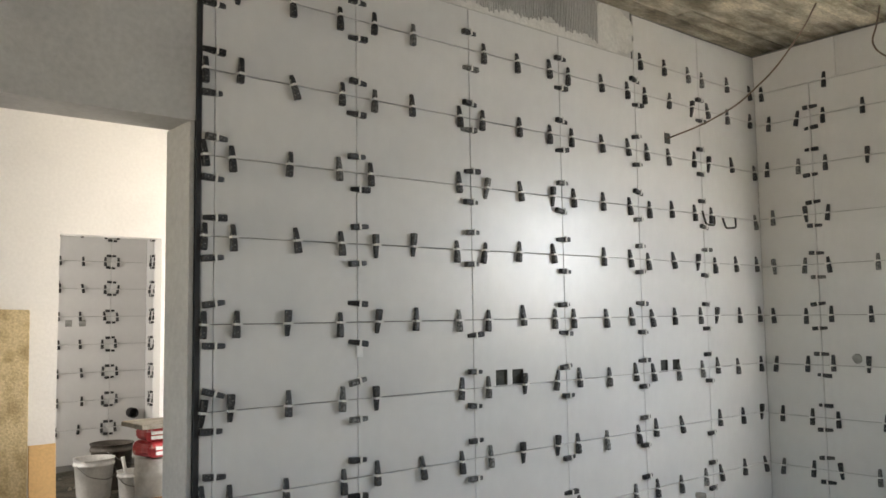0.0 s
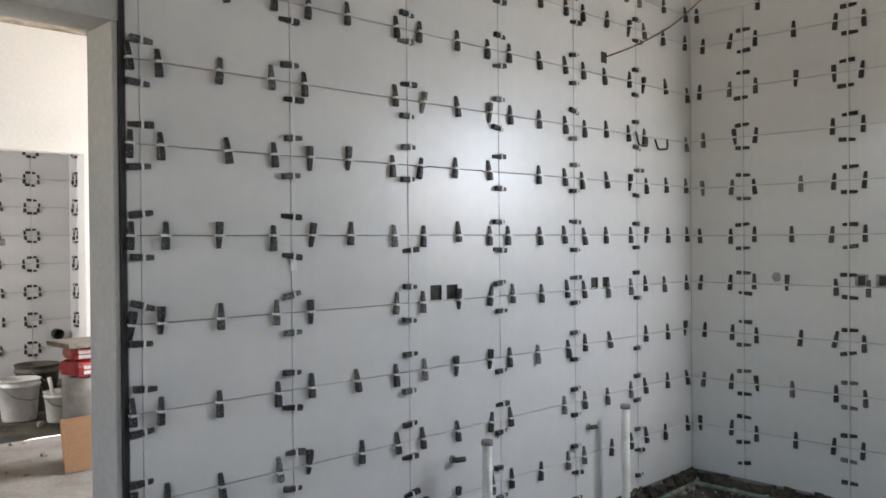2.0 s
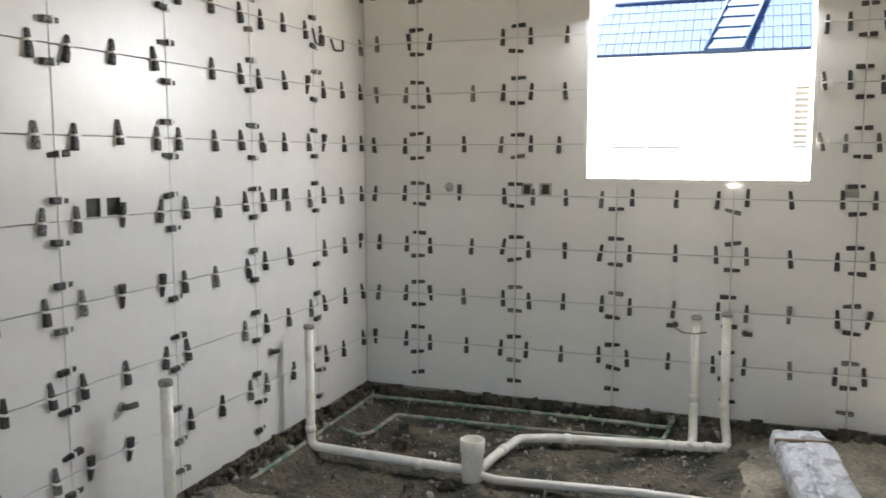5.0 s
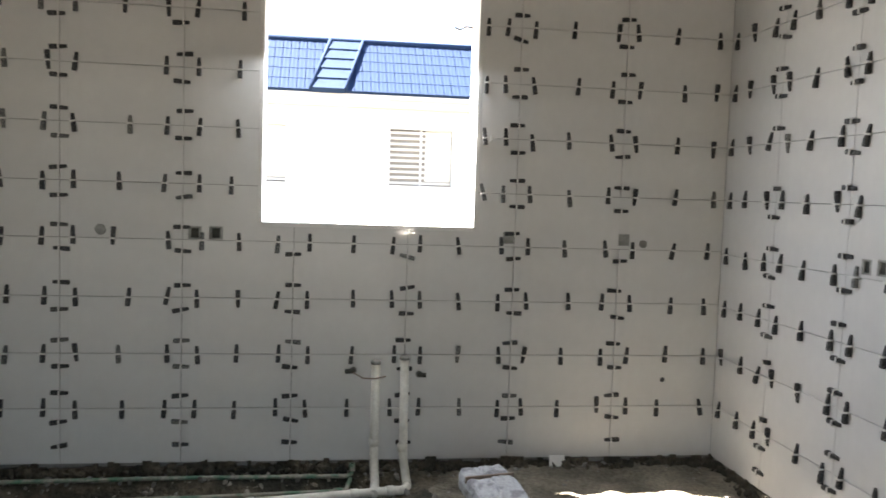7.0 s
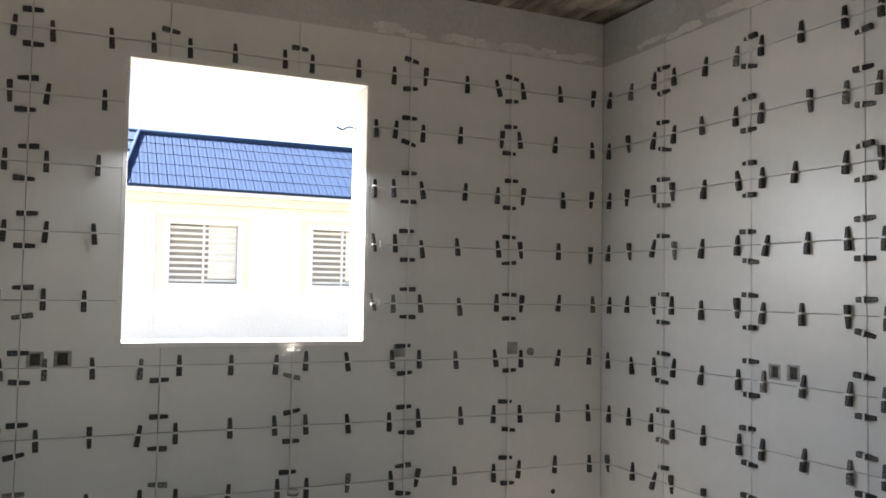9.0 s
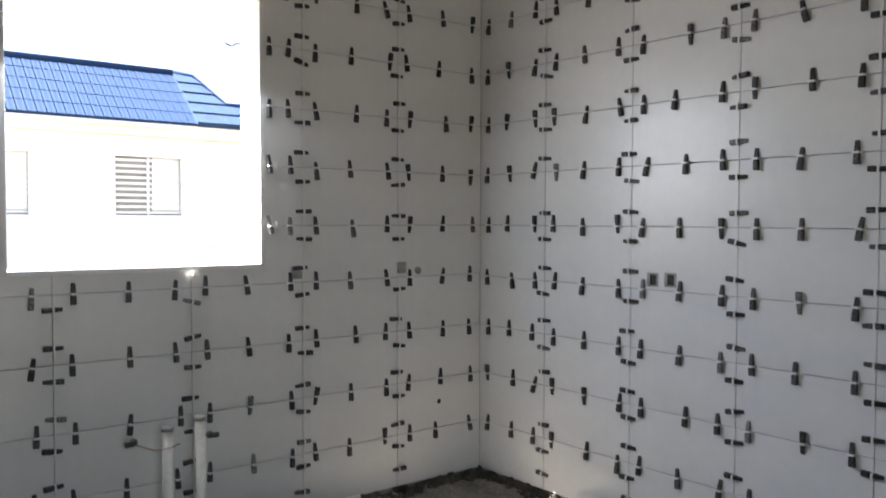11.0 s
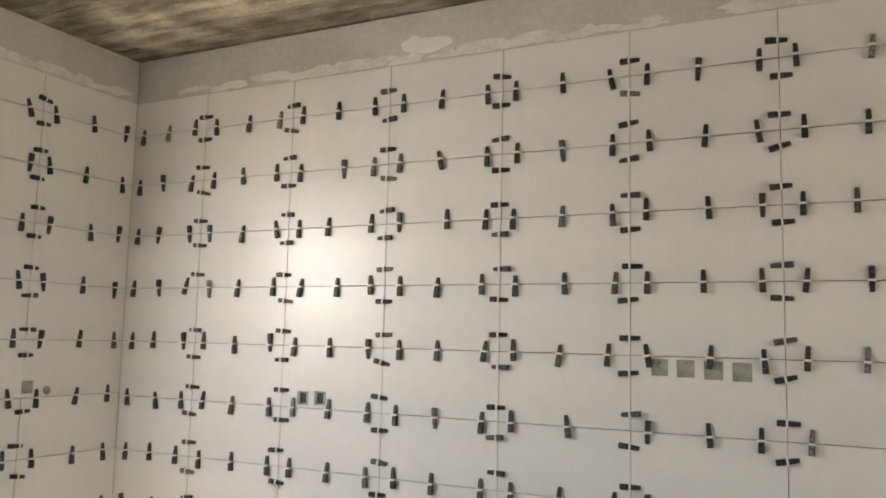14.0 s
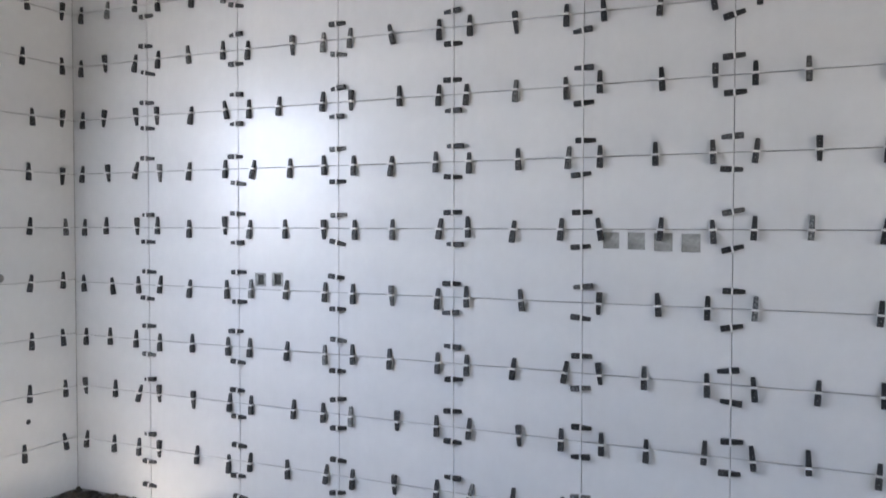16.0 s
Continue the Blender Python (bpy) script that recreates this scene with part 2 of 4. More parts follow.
# never in view; its opening is added to let fill light in
structure("wall_west", boxes((XBACK - 0.2, XBACK, -W - 0.2, -3.0, -0.3, CEIL), (XBACK - 0.2, XBACK, -0.2, 7.0, -0.3, CEIL), (XBACK - 0.2, XBACK, -3.0, -0.2, 2.45, CEIL)), PLASTER, "unseen grey plastered wall with a wide opening added for fill light", "wall")
# lining of the window hole
window = tagged(new("window_1"), "open window hole with pale plastered reveals, no frame", "window", "", "structure")
part("sill", boxes((-0.002, 0.235, y0, y1, z0 - 0.02, z0 + 0.004), bevel=0.003), REVEAL, window)
part("head_reveal", boxes((-0.002, 0.225, y0, y1, z1 - 0.004, z1 + 0.02), bevel=0.003), REVEAL, window)
part("side_reveal", boxes((-0.002, 0.225, y0 - 0.02, y0 + 0.004, z0 + 0.005, z1 - 0.005), bevel=0.003), REVEAL, window)
part("side_reveal", boxes((-0.002, 0.225, y1 - 0.004, y1 + 0.02, z0 + 0.005, z1 - 0.005), bevel=0.003), REVEAL, window)
part("black_edge_strip", boxes((EDGE - 0.0015, EDGE + 0.018, -0.004, T - 0.001, 0.0, 2.90), bevel=0.002), DARKTRIM, wall_a, "black edge strip")


def ceiling_boards():
    """Concrete cast on boards that run along x, each a little higher or lower than the next."""
    bm, y = bmesh.new(), -W - 0.2
    rnd = random.Random(4)
    while y < 7.0:
        w = rnd.uniform(0.09, 0.17)
        x = XBACK - 0.2 - rnd.uniform(0, 2.0)
        while x < 0.25:
            n = rnd.uniform(1.8, 3.2)
            d = rnd.uniform(0, 0.020)
            xe = min(x + n, 0.25)
            box(bm, max(x, XBACK - 0.2), xe - 0.002, y, y + w - rnd.uniform(0.005, 0.014), CEIL + d, CEIL + 0.08)
            x += n
        y += w
    box(bm, XBACK - 0.2, 0.25, -W - 0.2, y, CEIL + 0.06, CEIL + 0.25)
    return bm


structure("ceiling", ceiling_boards(), CONCRETE, "raw board-marked concrete ceiling, brown-grey and stained", "ceiling")


def ground_height(x, y):
    """The dug-up floor: lumps, and a shallow trench where the pipes lie."""
    h = -0.06 + 0.028 * noise.noise((x * 2.1, y * 2.1, 0.3)) + 0.016 * noise.noise((x * 7, y * 7, 2.0)) + 0.007 * noise.noise((x * 21, y * 21, 5.0))
    inside = min(max((x + 1.55) / 0.15, 0), 1) * min(max((-0.10 - x) / 0.08, 0), 1) * min(max((y + 2.25) / 0.15, 0), 1) * min(max((-0.12 - y) / 0.08, 0), 1)
    return h - 0.075 * inside


def sheet(x0, x1, y0, y1, step, height):
    bm = bmesh.new()
    nx, ny = int((x1 - x0) / step) + 1, int((y1 - y0) / step) + 1
    grid = [[bm.verts.new((x0 + (x1 - x0) * i / nx, y0 + (y1 - y0) * j / ny, height(x0 + (x1 - x0) * i / nx, y0 + (y1 - y0) * j / ny))) for j in range(ny + 1)] for i in range(nx + 1)]
    for i in range(nx):
        for j in range(ny):
            bm.faces.new((grid[i][j], grid[i + 1][j], grid[i + 1][j + 1], grid[i][j + 1])).smooth = True
    return bm


def screed_height(x, y):
    """Old screed round the trench; it dips under the dug earth along a ragged line."""
    out = max(-2.28 - y, -1.62 - x) + 0.16 * noise.noise((x * 2.3, y * 2.3, 7)) + 0.07 * noise.noise((x * 8, y * 8, 3))
    return ground_height(x, y) + min(max(out * 0.25, -0.05), 0.014) + 0.004 * noise.noise((x * 13, y * 13, 1))


structure("floor", sheet(-1.95, T, -2.6, T, 0.018, ground_height), DIRT, "dug-up earth trench floor, dark and littered", "floor")
structure("floor_screed", sheet(-4.2, T, -W - T, T, 0.03, screed_height), SCREED, "rough old mortar floor, brown-grey", "floor")
structure("floor_near", sheet(XBACK, -4.2, -W - T, T, 0.08, ground_height), SCREED, "dug-up earth and mortar floor", "floor")
structure("far_floor", sheet(-5.2, 0.0, 4.22, 7.0, 0.06, lambda x, y: -0.06 + 0.02 * noise.noise((x * 4, y * 4, 1))), DIRT, "dark littered floor of the far room", "floor")
structure("hall_floor", sheet(XBACK, 0.0, T, 4.22, 0.1, lambda x, y: -0.06 + 0.006 * noise.noise((x * 2, y * 2, 1))), DUSTFLOOR, "pale dusty concrete floor with scraps", "floor")


def base_strip():
    """Rough mortar under the lowest tiles, with a broken upper edge."""
    bm = bmesh.new()
    rnd = random.Random(9)

    def run(place, length):
        u = 0.0
        while u < length:
            w = rnd.uniform(0.012, 0.05)
            h = -0.004 + rnd.uniform(-0.02, 0.014) + 0.03 * noise.noise((u * 5, length, 0))
            place(bm, u, min(u + w, length), h, rnd.uniform(0.001, 0.02))
            u += w
    run(lambda b, s, e, h, d: box(b, -0.002 - d, 0.03, -e, -s, -0.25, h), W)
    run(lambda b, s, e, h, d: box(b, -e, -s, -0.002 - d, 0.03, -0.25, h), -EDGE)
    run(lambda b, s, e, h, d: box(b, -e, -s, -W - 0.03, -W + 0.002 + d, -0.25, h), 6.0)
    return bm


structure("baseboard", base_strip(), DIRT, "rough dark mortar edge under the lowest tiles", "mortar edge")

# ---- tiles ----
# upright joints of walls A, B and C, and the heights of their level joints
A_JOINTS = [0.631, 1.239, 1.843, 2.437, 3.04, 3.633]
B_JOINTS = [0.355, 0.969, 1.547, 2.161, 2.757, 3.363]
C_JOINTS = [0.553, 1.157, 1.752, 2.358, 2.951, 3.549, 4.149]
LEVELS = {"A": [0.0, 0.301, 0.605, 0.908, 1.206, 1.503, 1.809, 2.091, 2.397, 2.713],
          "B": [0.0, 0.298, 0.593, 0.895, 1.202, 1.497, 1.799, 2.1, 2.405, 2.695],
          "C": [0.0, 0.297, 0.597, 0.888, 1.188, 1.498, 1.8, 2.101, 2.401, 2.698]}
GAP = 0.0030
MESHES = {}


def tile_mesh(w, h):
    """One tile, its front towards -y, chamfered edges; origin in its middle."""
    key = (round(w, 4), round(h, 4))
    if key not in MESHES:
        bm = bmesh.new()
        a, b, c = w / 2, h / 2, 0.0016
        back = [bm.verts.new((x, 0.0105, z)) for x, z in ((-a, -b), (a, -b), (a, b), (-a, b))]
        rim = [bm.verts.new((x, c, z)) for x, z in ((-a, -b), (a, -b), (a, b), (-a, b))]
        front = [bm.verts.new((x, 0, z)) for x, z in ((-a + c, -b + c), (a - c, -b + c), (a - c, b - c), (-a + c, b - c))]
        for p, q in ((back, rim), (rim, front)):
            for i in range(4):
                bm.faces.new((p[i], p[(i + 1) % 4], q[(i + 1) % 4], q[i]))
        bm.faces.new(front)
        bmesh.ops.recalc_face_normals(bm, faces=bm.faces)
        me = bpy.data.meshes.new("tile")
        bm.to_mesh(me)
        bm.free()
        me.materials.append(TILE)
        MESHES[key] = me
    return MESHES[key]


# u runs along a wall from its corner with wall B (wall B: from its corner with wall A)
OWNERS = {"A": wall_a, "B": wall_b, "C": wall_c}


def place(wall, u, z):
    """A frame on a tiled wall's face: x along the wall, -y out of it into the room."""
    return {"A": pose(-u, 0, z), "B": pose(0, -u, z, 0, 0, -90), "C": pose(-u, -W, z, 0, 0, 180),
            "D": pose(FAR_X - u, FAR_Y, z), "E": pose(FAR_X, FAR_Y - u, z, 0, 0, -90)}[wall]


FAR_X, FAR_Y = -1.505, 6.6


# square holes for switch boxes: wall, u, z, size, and how they look
BOXES = [("A", 2.271, 1.243, 0.072, "dark"), ("A", 2.169, 1.241, 0.072, "dark"), ("A", 1.058, 1.236, 0.066, "dark"), ("A", 0.949, 1.234, 0.066, "dark"),
         ("B", 1.031, 1.239, 0.070, "dusty"), ("B", 1.140, 1.240, 0.072, "dusty"), ("B", 2.725, 1.252, 0.066, "mortar"), ("B", 3.394, 1.256, 0.066, "mortar"),
         ("C", 1.292, 1.237, 0.068, "dusty"), ("C", 1.395, 1.241, 0.070, "dusty"),
         ("C", 3.070, 1.452, 0.068, "mortar"), ("C", 3.174, 1.450, 0.070, "mortar"), ("C", 3.282, 1.447, 0.074, "mortar"), ("C", 3.390, 1.444, 0.074, "mortar")]


def pierced(w, h, holes):
    """A tile with square holes cut through it; holes as x0, x1, z0, z1 from its middle."""
    xs = sorted({-w / 2, w / 2, *(v for q in holes for v in q[:2])})
    zs = sorted({-h / 2, h / 2, *(v for q in holes for v in q[2:])})
    bm = bmesh.new()
    for xa, xb in zip(xs, xs[1:]):
        for za, zb in zip(zs, zs[1:]):
            if not any(q[0] - 1e-6 <= xa and xb <= q[1] + 1e-6 and q[2] - 1e-6 <= za and zb <= q[3] + 1e-6 for q in holes):
                box(bm, xa, xb, 0, 0.0105, za, zb)
    bmesh.ops.remove_doubles(bm, verts=bm.verts, dist=1e-5)
    bm.verts.index_update()
    doubled = {}
    for f in bm.faces:
        doubled.setdefault(frozenset(v.index for v in f.verts), []).append(f)
    bmesh.ops.delete(bm, geom=[f for fs in doubled.values() if len(fs) > 1 for f in fs], context="FACES_ONLY")
    bmesh.ops.recalc_face_normals(bm, faces=bm.faces)
    me = bpy.data.meshes.new("tile")
    bm.to_mesh(me)
    bm.free()
    me.materials.append(TILE)
    return me


def lay(wall, u0, u1, z0, z1, rnd, openings=()):
    """A tile between two joints of a wall; it meets the neighbouring wall without a joint."""
    owner = OWNERS[wall]
    if u0 < 0.001:
        u0 -= GAP / 2
    if wall == "B" and u1 > W - 0.001:
        u1 += GAP / 2
    mid, side = (u0 + u1) / 2, 1 if wall in "BC" else -1
    holes = []
    for w_, u, z, size, look_ in BOXES:
        if w_ == wall and u0 < u < u1 and z0 < z < z1:
            c, d = side * (u - mid), z - (z0 + z1) / 2
            lo = max(d - size / 2, -(z1 - z0 - GAP) / 2 + 0.003)
            hi = min(d + size / 2, (z1 - z0 - GAP) / 2 - 0.003)
            holes.append((c - size / 2, c + size / 2, lo, hi))
    a, b = (u1 - u0 - GAP) / 2, (z1 - z0 - GAP) / 2
    for ua, ub, za, zb in openings:
        holes.append((max(ua - mid, -a), min(ub - mid, a), max(za - (z0 + z1) / 2, -b), min(zb - (z0 + z1) / 2, b)))
    ob = new("tile", pierced(u1 - u0 - GAP, z1 - z0 - GAP, holes) if holes else tile_mesh(u1 - u0 - GAP, z1 - z0 - GAP))
    ob.parent = owner
    ob.matrix_basis = place(wall, (u0 + u1) / 2, (z0 + z1) / 2) @ pose(0, 0, 0, rnd.uniform(-0.12, 0.12), 0, rnd.uniform(-0.09, 0.09))
    return ob


UA, UB, UC = [0.0] + A_JOINTS + [-EDGE - 0.018], [0.0] + B_JOINTS + [W], [0.0] + C_JOINTS + [4.737]
TOP = 2.90


def tile_walls():
    rnd = random.Random(2)
    for wall, us in (("A", UA), ("B", UB), ("C", UC)):
        for a, b in zip(us, us[1:]):
            for za, zb in zip(LEVELS[wall], LEVELS[wall][1:] + [TOP]):
                openings = []
                if wall == "B" and a < -WIN[0] and b > -WIN[1] and za < WIN[3] and zb > WIN[2]:
                    if a > -WIN[1] and b < -WIN[0] and za > WIN[2] and zb < WIN[3]:
                        continue
                    openings = [(-WIN[1] - 0.001, -WIN[0] + 0.001, WIN[2] - 0.001, WIN[3] + 0.001)]
                lay(wall, a, b, za, zb, rnd, openings)
    # the topmost row stands only in the corner of walls A and B
    for a, b in ((0.0, UA[1]), (UA[1], UA[2])):
        lay("A", a, b, TOP, CEIL - 0.012, rnd)
    for a, b in ((0.0, 0.52), (0.52, 1.12)):
        lay("B", a, b, TOP, CEIL - 0.012, rnd)


# ---- levelling clips ----
def wedge_mesh(mat):
    """A ribbed plastic wedge, 10 cm long, its thick end down, on the wall's face; joint along x."""
    bm = bmesh.new()
    rows = [(-0.050, 0.019, 0.0130), (-0.046, 0.022, 0.0138), (-0.012, 0.020, 0.0136), (-0.008, 0.017, 0.0132), (0.044, 0.008, 0.0105), (0.050, 0.005, 0.009)]
    rings = [[bm.verts.new(p) for p in ((-h, -0.0005, z), (-h, -d * 0.8, z), (-h * 0.7, -d, z), (h * 0.7, -d, z), (h, -d * 0.8, z), (h, -0.0005, z))] for z, d, h in rows]
    for a, b in zip(rings, rings[1:]):
        for i in range(6):
            bm.faces.new((a[i], a[(i + 1) % 6], b[(i + 1) % 6], b[i]))
    bm.faces.new(rings[0]), bm.faces.new(rings[-1])
    for z in (0.012, 0.020, 0.028, 0.036):
        d = 0.0165 - 0.25 * z
        box(bm, -0.009, 0.009, -d - 0.0005, -d + 0.004, z, z + 0.003)
    bmesh.ops.recalc_face_normals(bm, faces=bm.faces)
    me = bpy.data.meshes.new("levelling_wedge")
    bm.to_mesh(me)
    bm.free()
    me.materials.append(mat)
    return me


def strap_mesh():
    """The white loop that holds a wedge: a crossbar in front and a foot in the joint on each side."""
    bm = boxes((-0.0165, 0.0165, -0.0255, -0.0205, -0.0045, 0.0045), (-0.0170, -0.0140, -0.0255, 0.004, -0.004, 0.004), (0.0140, 0.0170, -0.0255, 0.004, -0.004, 0.004))
    me = bpy.data.meshes.new("strap")
    bm.to_mesh(me)
    bm.free()
    me.materials.append(CLIP)
    return me


def clips():
    dark, grey, strap = wedge_mesh(WEDGE), wedge_mesh(GREYWEDGE), strap_mesh()
    rnd = random.Random(11)

    def clip(wall, u, z, turn):
        if wall == "B" and -WIN[1] - 0.03 < u < -WIN[0] + 0.03 and WIN[2] - 0.03 < z < WIN[3] + 0.03:
            return
        if rnd.random() < 0.015:
            return
        owner = OWNERS[wall]
        lean = rnd.gauss(0, 3.5) if rnd.random() < 0.9 else rnd.uniform(-16, 16)
        slide = rnd.gauss(0, 0.006)
        base = place(wall, u, z)
        w = new("levelling_wedge", grey if rnd.random() < 0.16 else dark)
        w.parent = owner
        w.matrix_basis = base @ pose(0, 0, 0, 0, turn + lean, 0) @ pose(0, 0, slide) @ Matrix.Diagonal((0.84, 1, 0.84 if turn % 180 else 0.96, 1))
        s = new("strap", strap)
        s.parent = w
        s.matrix_basis = pose(0, 0, -slide)

    for wall, us, last in (("A", UA, 9), ("B", UB, 9), ("C", UC[:-1], 9)):
        for i in range(1, last + 1):
            z = LEVELS[wall][i]
            for a, b in zip(us, us[1:]):
                spots = [a + rnd.gauss(0.078, 0.008), b - rnd.gauss(0.078, 0.008)] if b - a > 0.2 else []
                if b - a > 0.45:
                    spots.append((a + b) / 2 + rnd.gauss(0, 0.018))
                if wall == "A" and b == us[-1]:
                    spots = [a + 0.038]
                if wall == "B" and a < -WIN[0] < b and WIN[2] < z < WIN[3]:
                    spots.append(-WIN[0] + 0.045)
                for u in spots:
                    clip(wall, u, z, rnd.choice((0, 0, 0, 0, 0, 0, 180)))
        for u in us[1:-1] + ([us[-1]] if wall == "C" else []):
            for za, zb in zip(LEVELS[wall], LEVELS[wall][1:] + [TOP]):
                if zb < TOP:
                    clip(wall, u, zb - rnd.gauss(0.071, 0.006), rnd.choice((90, 90, 90, -90)))
                clip(wall, u, za + rnd.gauss(0.071 if za > 0.1 else 0.1, 0.006), rnd.choice((90, 90, 90, -90)))
    for wall, spots in (("A", (0.07, 0.33, 0.60, 0.74, 0.97, 1.19)), ("B", (0.05, 0.45))):
        for u in spots:
            clip(wall, u, TOP, 0)


tile_walls()
clips()

# ---- bare bands over the tiles ----
BANDS = [("trim_north", (EDGE, -UA[2] - 0.018, 0.003, T + 0.001, TOP - 0.001, CEIL)), ("trim_east", (0.003, T + 0.001, -W, -1.122, TOP - 0.001, CEIL)), ("trim_south", (XBACK, 0.0, -W - T - 0.001, -W - 0.003, TOP - 0.001, CEIL))]
for name, dims in BANDS:
    structure(name, boxes(dims), PLASTER, "bare grey plaster band between tiles and ceiling", "plaster band")
structure("trim_south_end", boxes((XBACK, -4.74, -W - T - 0.001, -W - 0.003, -0.1, TOP)), PLASTER, "bare grey plaster beside the tiles", "plaster")


def smears(wall, u0, u1, z0, z1, count, seed, low=0.02, high=0.09):
    """Flat trowel smears with ragged outlines that cling to the tiles' upper edge."""
    bm, rnd = bmesh.new(), random.Random(seed)
    for _ in range(count):
        u, z = rnd.uniform(u0, u1), rnd.uniform(z0, z1)
        w, h = rnd.uniform(0.06, 0.26), rnd.uniform(low, high)
        ring, n = [], 18
        m = place(wall, u, z)
        for k in range(n):
            a = 2 * math.pi * k / n
            r = 1 + 0.35 * noise.noise((u * 9 + math.cos(a) * 1.7, z * 9 + math.sin(a) * 1.7, seed))
            zz = max(min(h / 2 * math.sin(a) * r, CEIL - z - 0.004), TOP + 0.004 - z)
            ring.append(bm.verts.new(m @ Vector((w / 2 * math.cos(a) * r, 0.0015 - 0.0012 * rnd.random(), zz))))
        bm.faces.new(ring)
    bmesh.ops.recalc_face_normals(bm, faces=bm.faces)
    return bm


def smear_thing(name, bm, label, mat=SMEAR):
    ob = tagged(part(name, bm, mat), label, "mortar smear", "", "stuff")
    solid = ob.modifiers.new("depth", "SOLIDIFY")
    solid.thickness, solid.offset = 0.0015, 0
    return ob


smear_thing("mortar_smear", smears("C", 0.3, 4.4, TOP + 0.012, TOP + 0.05, 90, 3, 0.02, 0.05), "pale mortar smears along the upper tile edge")
smear_thing("mortar_smear", smears("C", 1.84, 1.98, TOP + 0.085, TOP + 0.10, 6, 8, 0.05, 0.09), "white trowel smear on the grey plaster", WHITEWALL)
smear_thing("mortar_smear", smears("B", 2.6, 3.9, TOP + 0.012, TOP + 0.05, 26, 5, 0.02, 0.05), "pale mortar smears along the upper tile edge")
smear_thing("mortar_smear", smears("A", 1.34, 1.56, TOP + 0.05, TOP + 0.2, 40, 6, 0.10, 0.20), "pale filler spread on the bare wall")
smear_thing("mortar_smear", smears("A", 1.5, 3.5, TOP + 0.012, TOP + 0.04, 60, 7, 0.03, 0.08), "pale filler along the upper tile edge")


def notched_bed():
    """Combed adhesive: upright ridges, broken at their ends."""
    bm, rnd, x = bmesh.new(), random.Random(21), -1.54
    while x > -3.3:
        a = TOP + 0.05 + 0.05 * noise.noise((x * 5, 3, 0)) + rnd.uniform(-0.012, 0.012)
        box(bm, x - 0.004, x + 0.0015, -0.005, 0.004, a, CEIL - rnd.uniform(0.004, 0.03))
        x -= rnd.uniform(0.009, 0.014)
    return bm


tagged(part("combed_adhesive", notched_bed(), ADHESIVE), "combed grey tile adhesive on the bare wall", "adhesive", "", "stuff")


# the open joint's shade, put in as a dark strip
part("joint_shade", boxes((-UA[2] - 0.0175, -UA[2] - 0.002, 0.006, T + 0.002, TOP, CEIL - 0.005)), BOXDARK, wall_a, "dark strip standing for the shade in an open joint")

# ---- switch boxes ----
def switch_box(wall, u, z, size, style):
    inside = {"dark": BOXDARK, "dusty": BOXGREY, "mortar": BOXGREY}[style]
    words = {"dark": "empty black recessed switch box in a tile", "dusty": "mortar-edged recessed switch box in a tile", "mortar": "switch box filled flush with grey mortar"}[style]
    ob = thing("switch_box", (0, 0, 0), words, "switch box", "switch boxes in the tiles")
    ob.matrix_basis = place(wall, u, z)
    h = size / 2 - 0.001
    if style == "mortar":
        bm = bmesh.new()
        bmesh.ops.create_grid(bm, x_segments=10, y_segments=10, size=h, matrix=Matrix.Rotation(radians(90), 4, "X"))
        for v in bm.verts:
            v.co.y = 0.003 + 0.003 * noise.noise((v.co.x * 40 + u * 9, v.co.z * 40, u))
        part("mortar_fill", bm, BOXGREY, ob, "rough grey mortar")
    else:
        part("back", boxes((-h, h, 0.0095, 0.0115, -h, h)), BOXDARK, ob)
        t = 0.004 if style == "dark" else 0.014
        for dims in ((-h, -h + t, 0.001, 0.0095, -h, h), (h - t, h, 0.001, 0.0095, -h, h), (-h + t, h - t, 0.001, 0.0095, h - t * 0.6, h), (-h + t, h - t, 0.001, 0.0095, -h, -h + t * 0.6)):
            part("rim", boxes(dims), inside, ob)


for row in BOXES:
    switch_box(*row)


def filled_hole(wall, u, z, radius, label, mat):
    """A round hole in a tile, filled flush with rough mortar."""
    ob = thing("filled_hole", (0, 0, 0), label, "filled hole")
    ob.matrix_basis = place(wall, u, z)
    bm, n = bmesh.new(), 16
    ring = [bm.verts.new((radius * math.cos(k * math.tau / n) * (1 + 0.2 * noise.noise((k * 0.9, u, 0))), -0.002, radius * math.sin(k * math.tau / n) * (1 + 0.2 * noise.noise((k * 0.9, u, 4))))) for k in range(n)]
    foot = [bm.verts.new((v.co.x * 1.1, 0.0006, v.co.z * 1.1)) for v in ring]
    bm.faces.new(ring)
    for k in range(n):
        bm.faces.new((ring[k], ring[(k + 1) % n], foot[(k + 1) % n], foot[k]))
    bmesh.ops.recalc_face_normals(bm, faces=bm.faces)
    part("mortar_fill", bm, mat, ob)


filled_hole("B", 0.555, 1.246, 0.026, "round hole filled with pale grey mortar in a tile", BOXGREY)
filled_hole("B", 3.508, 1.236, 0.022, "ragged dark mortar spot beside a switch box", PVCCAP)


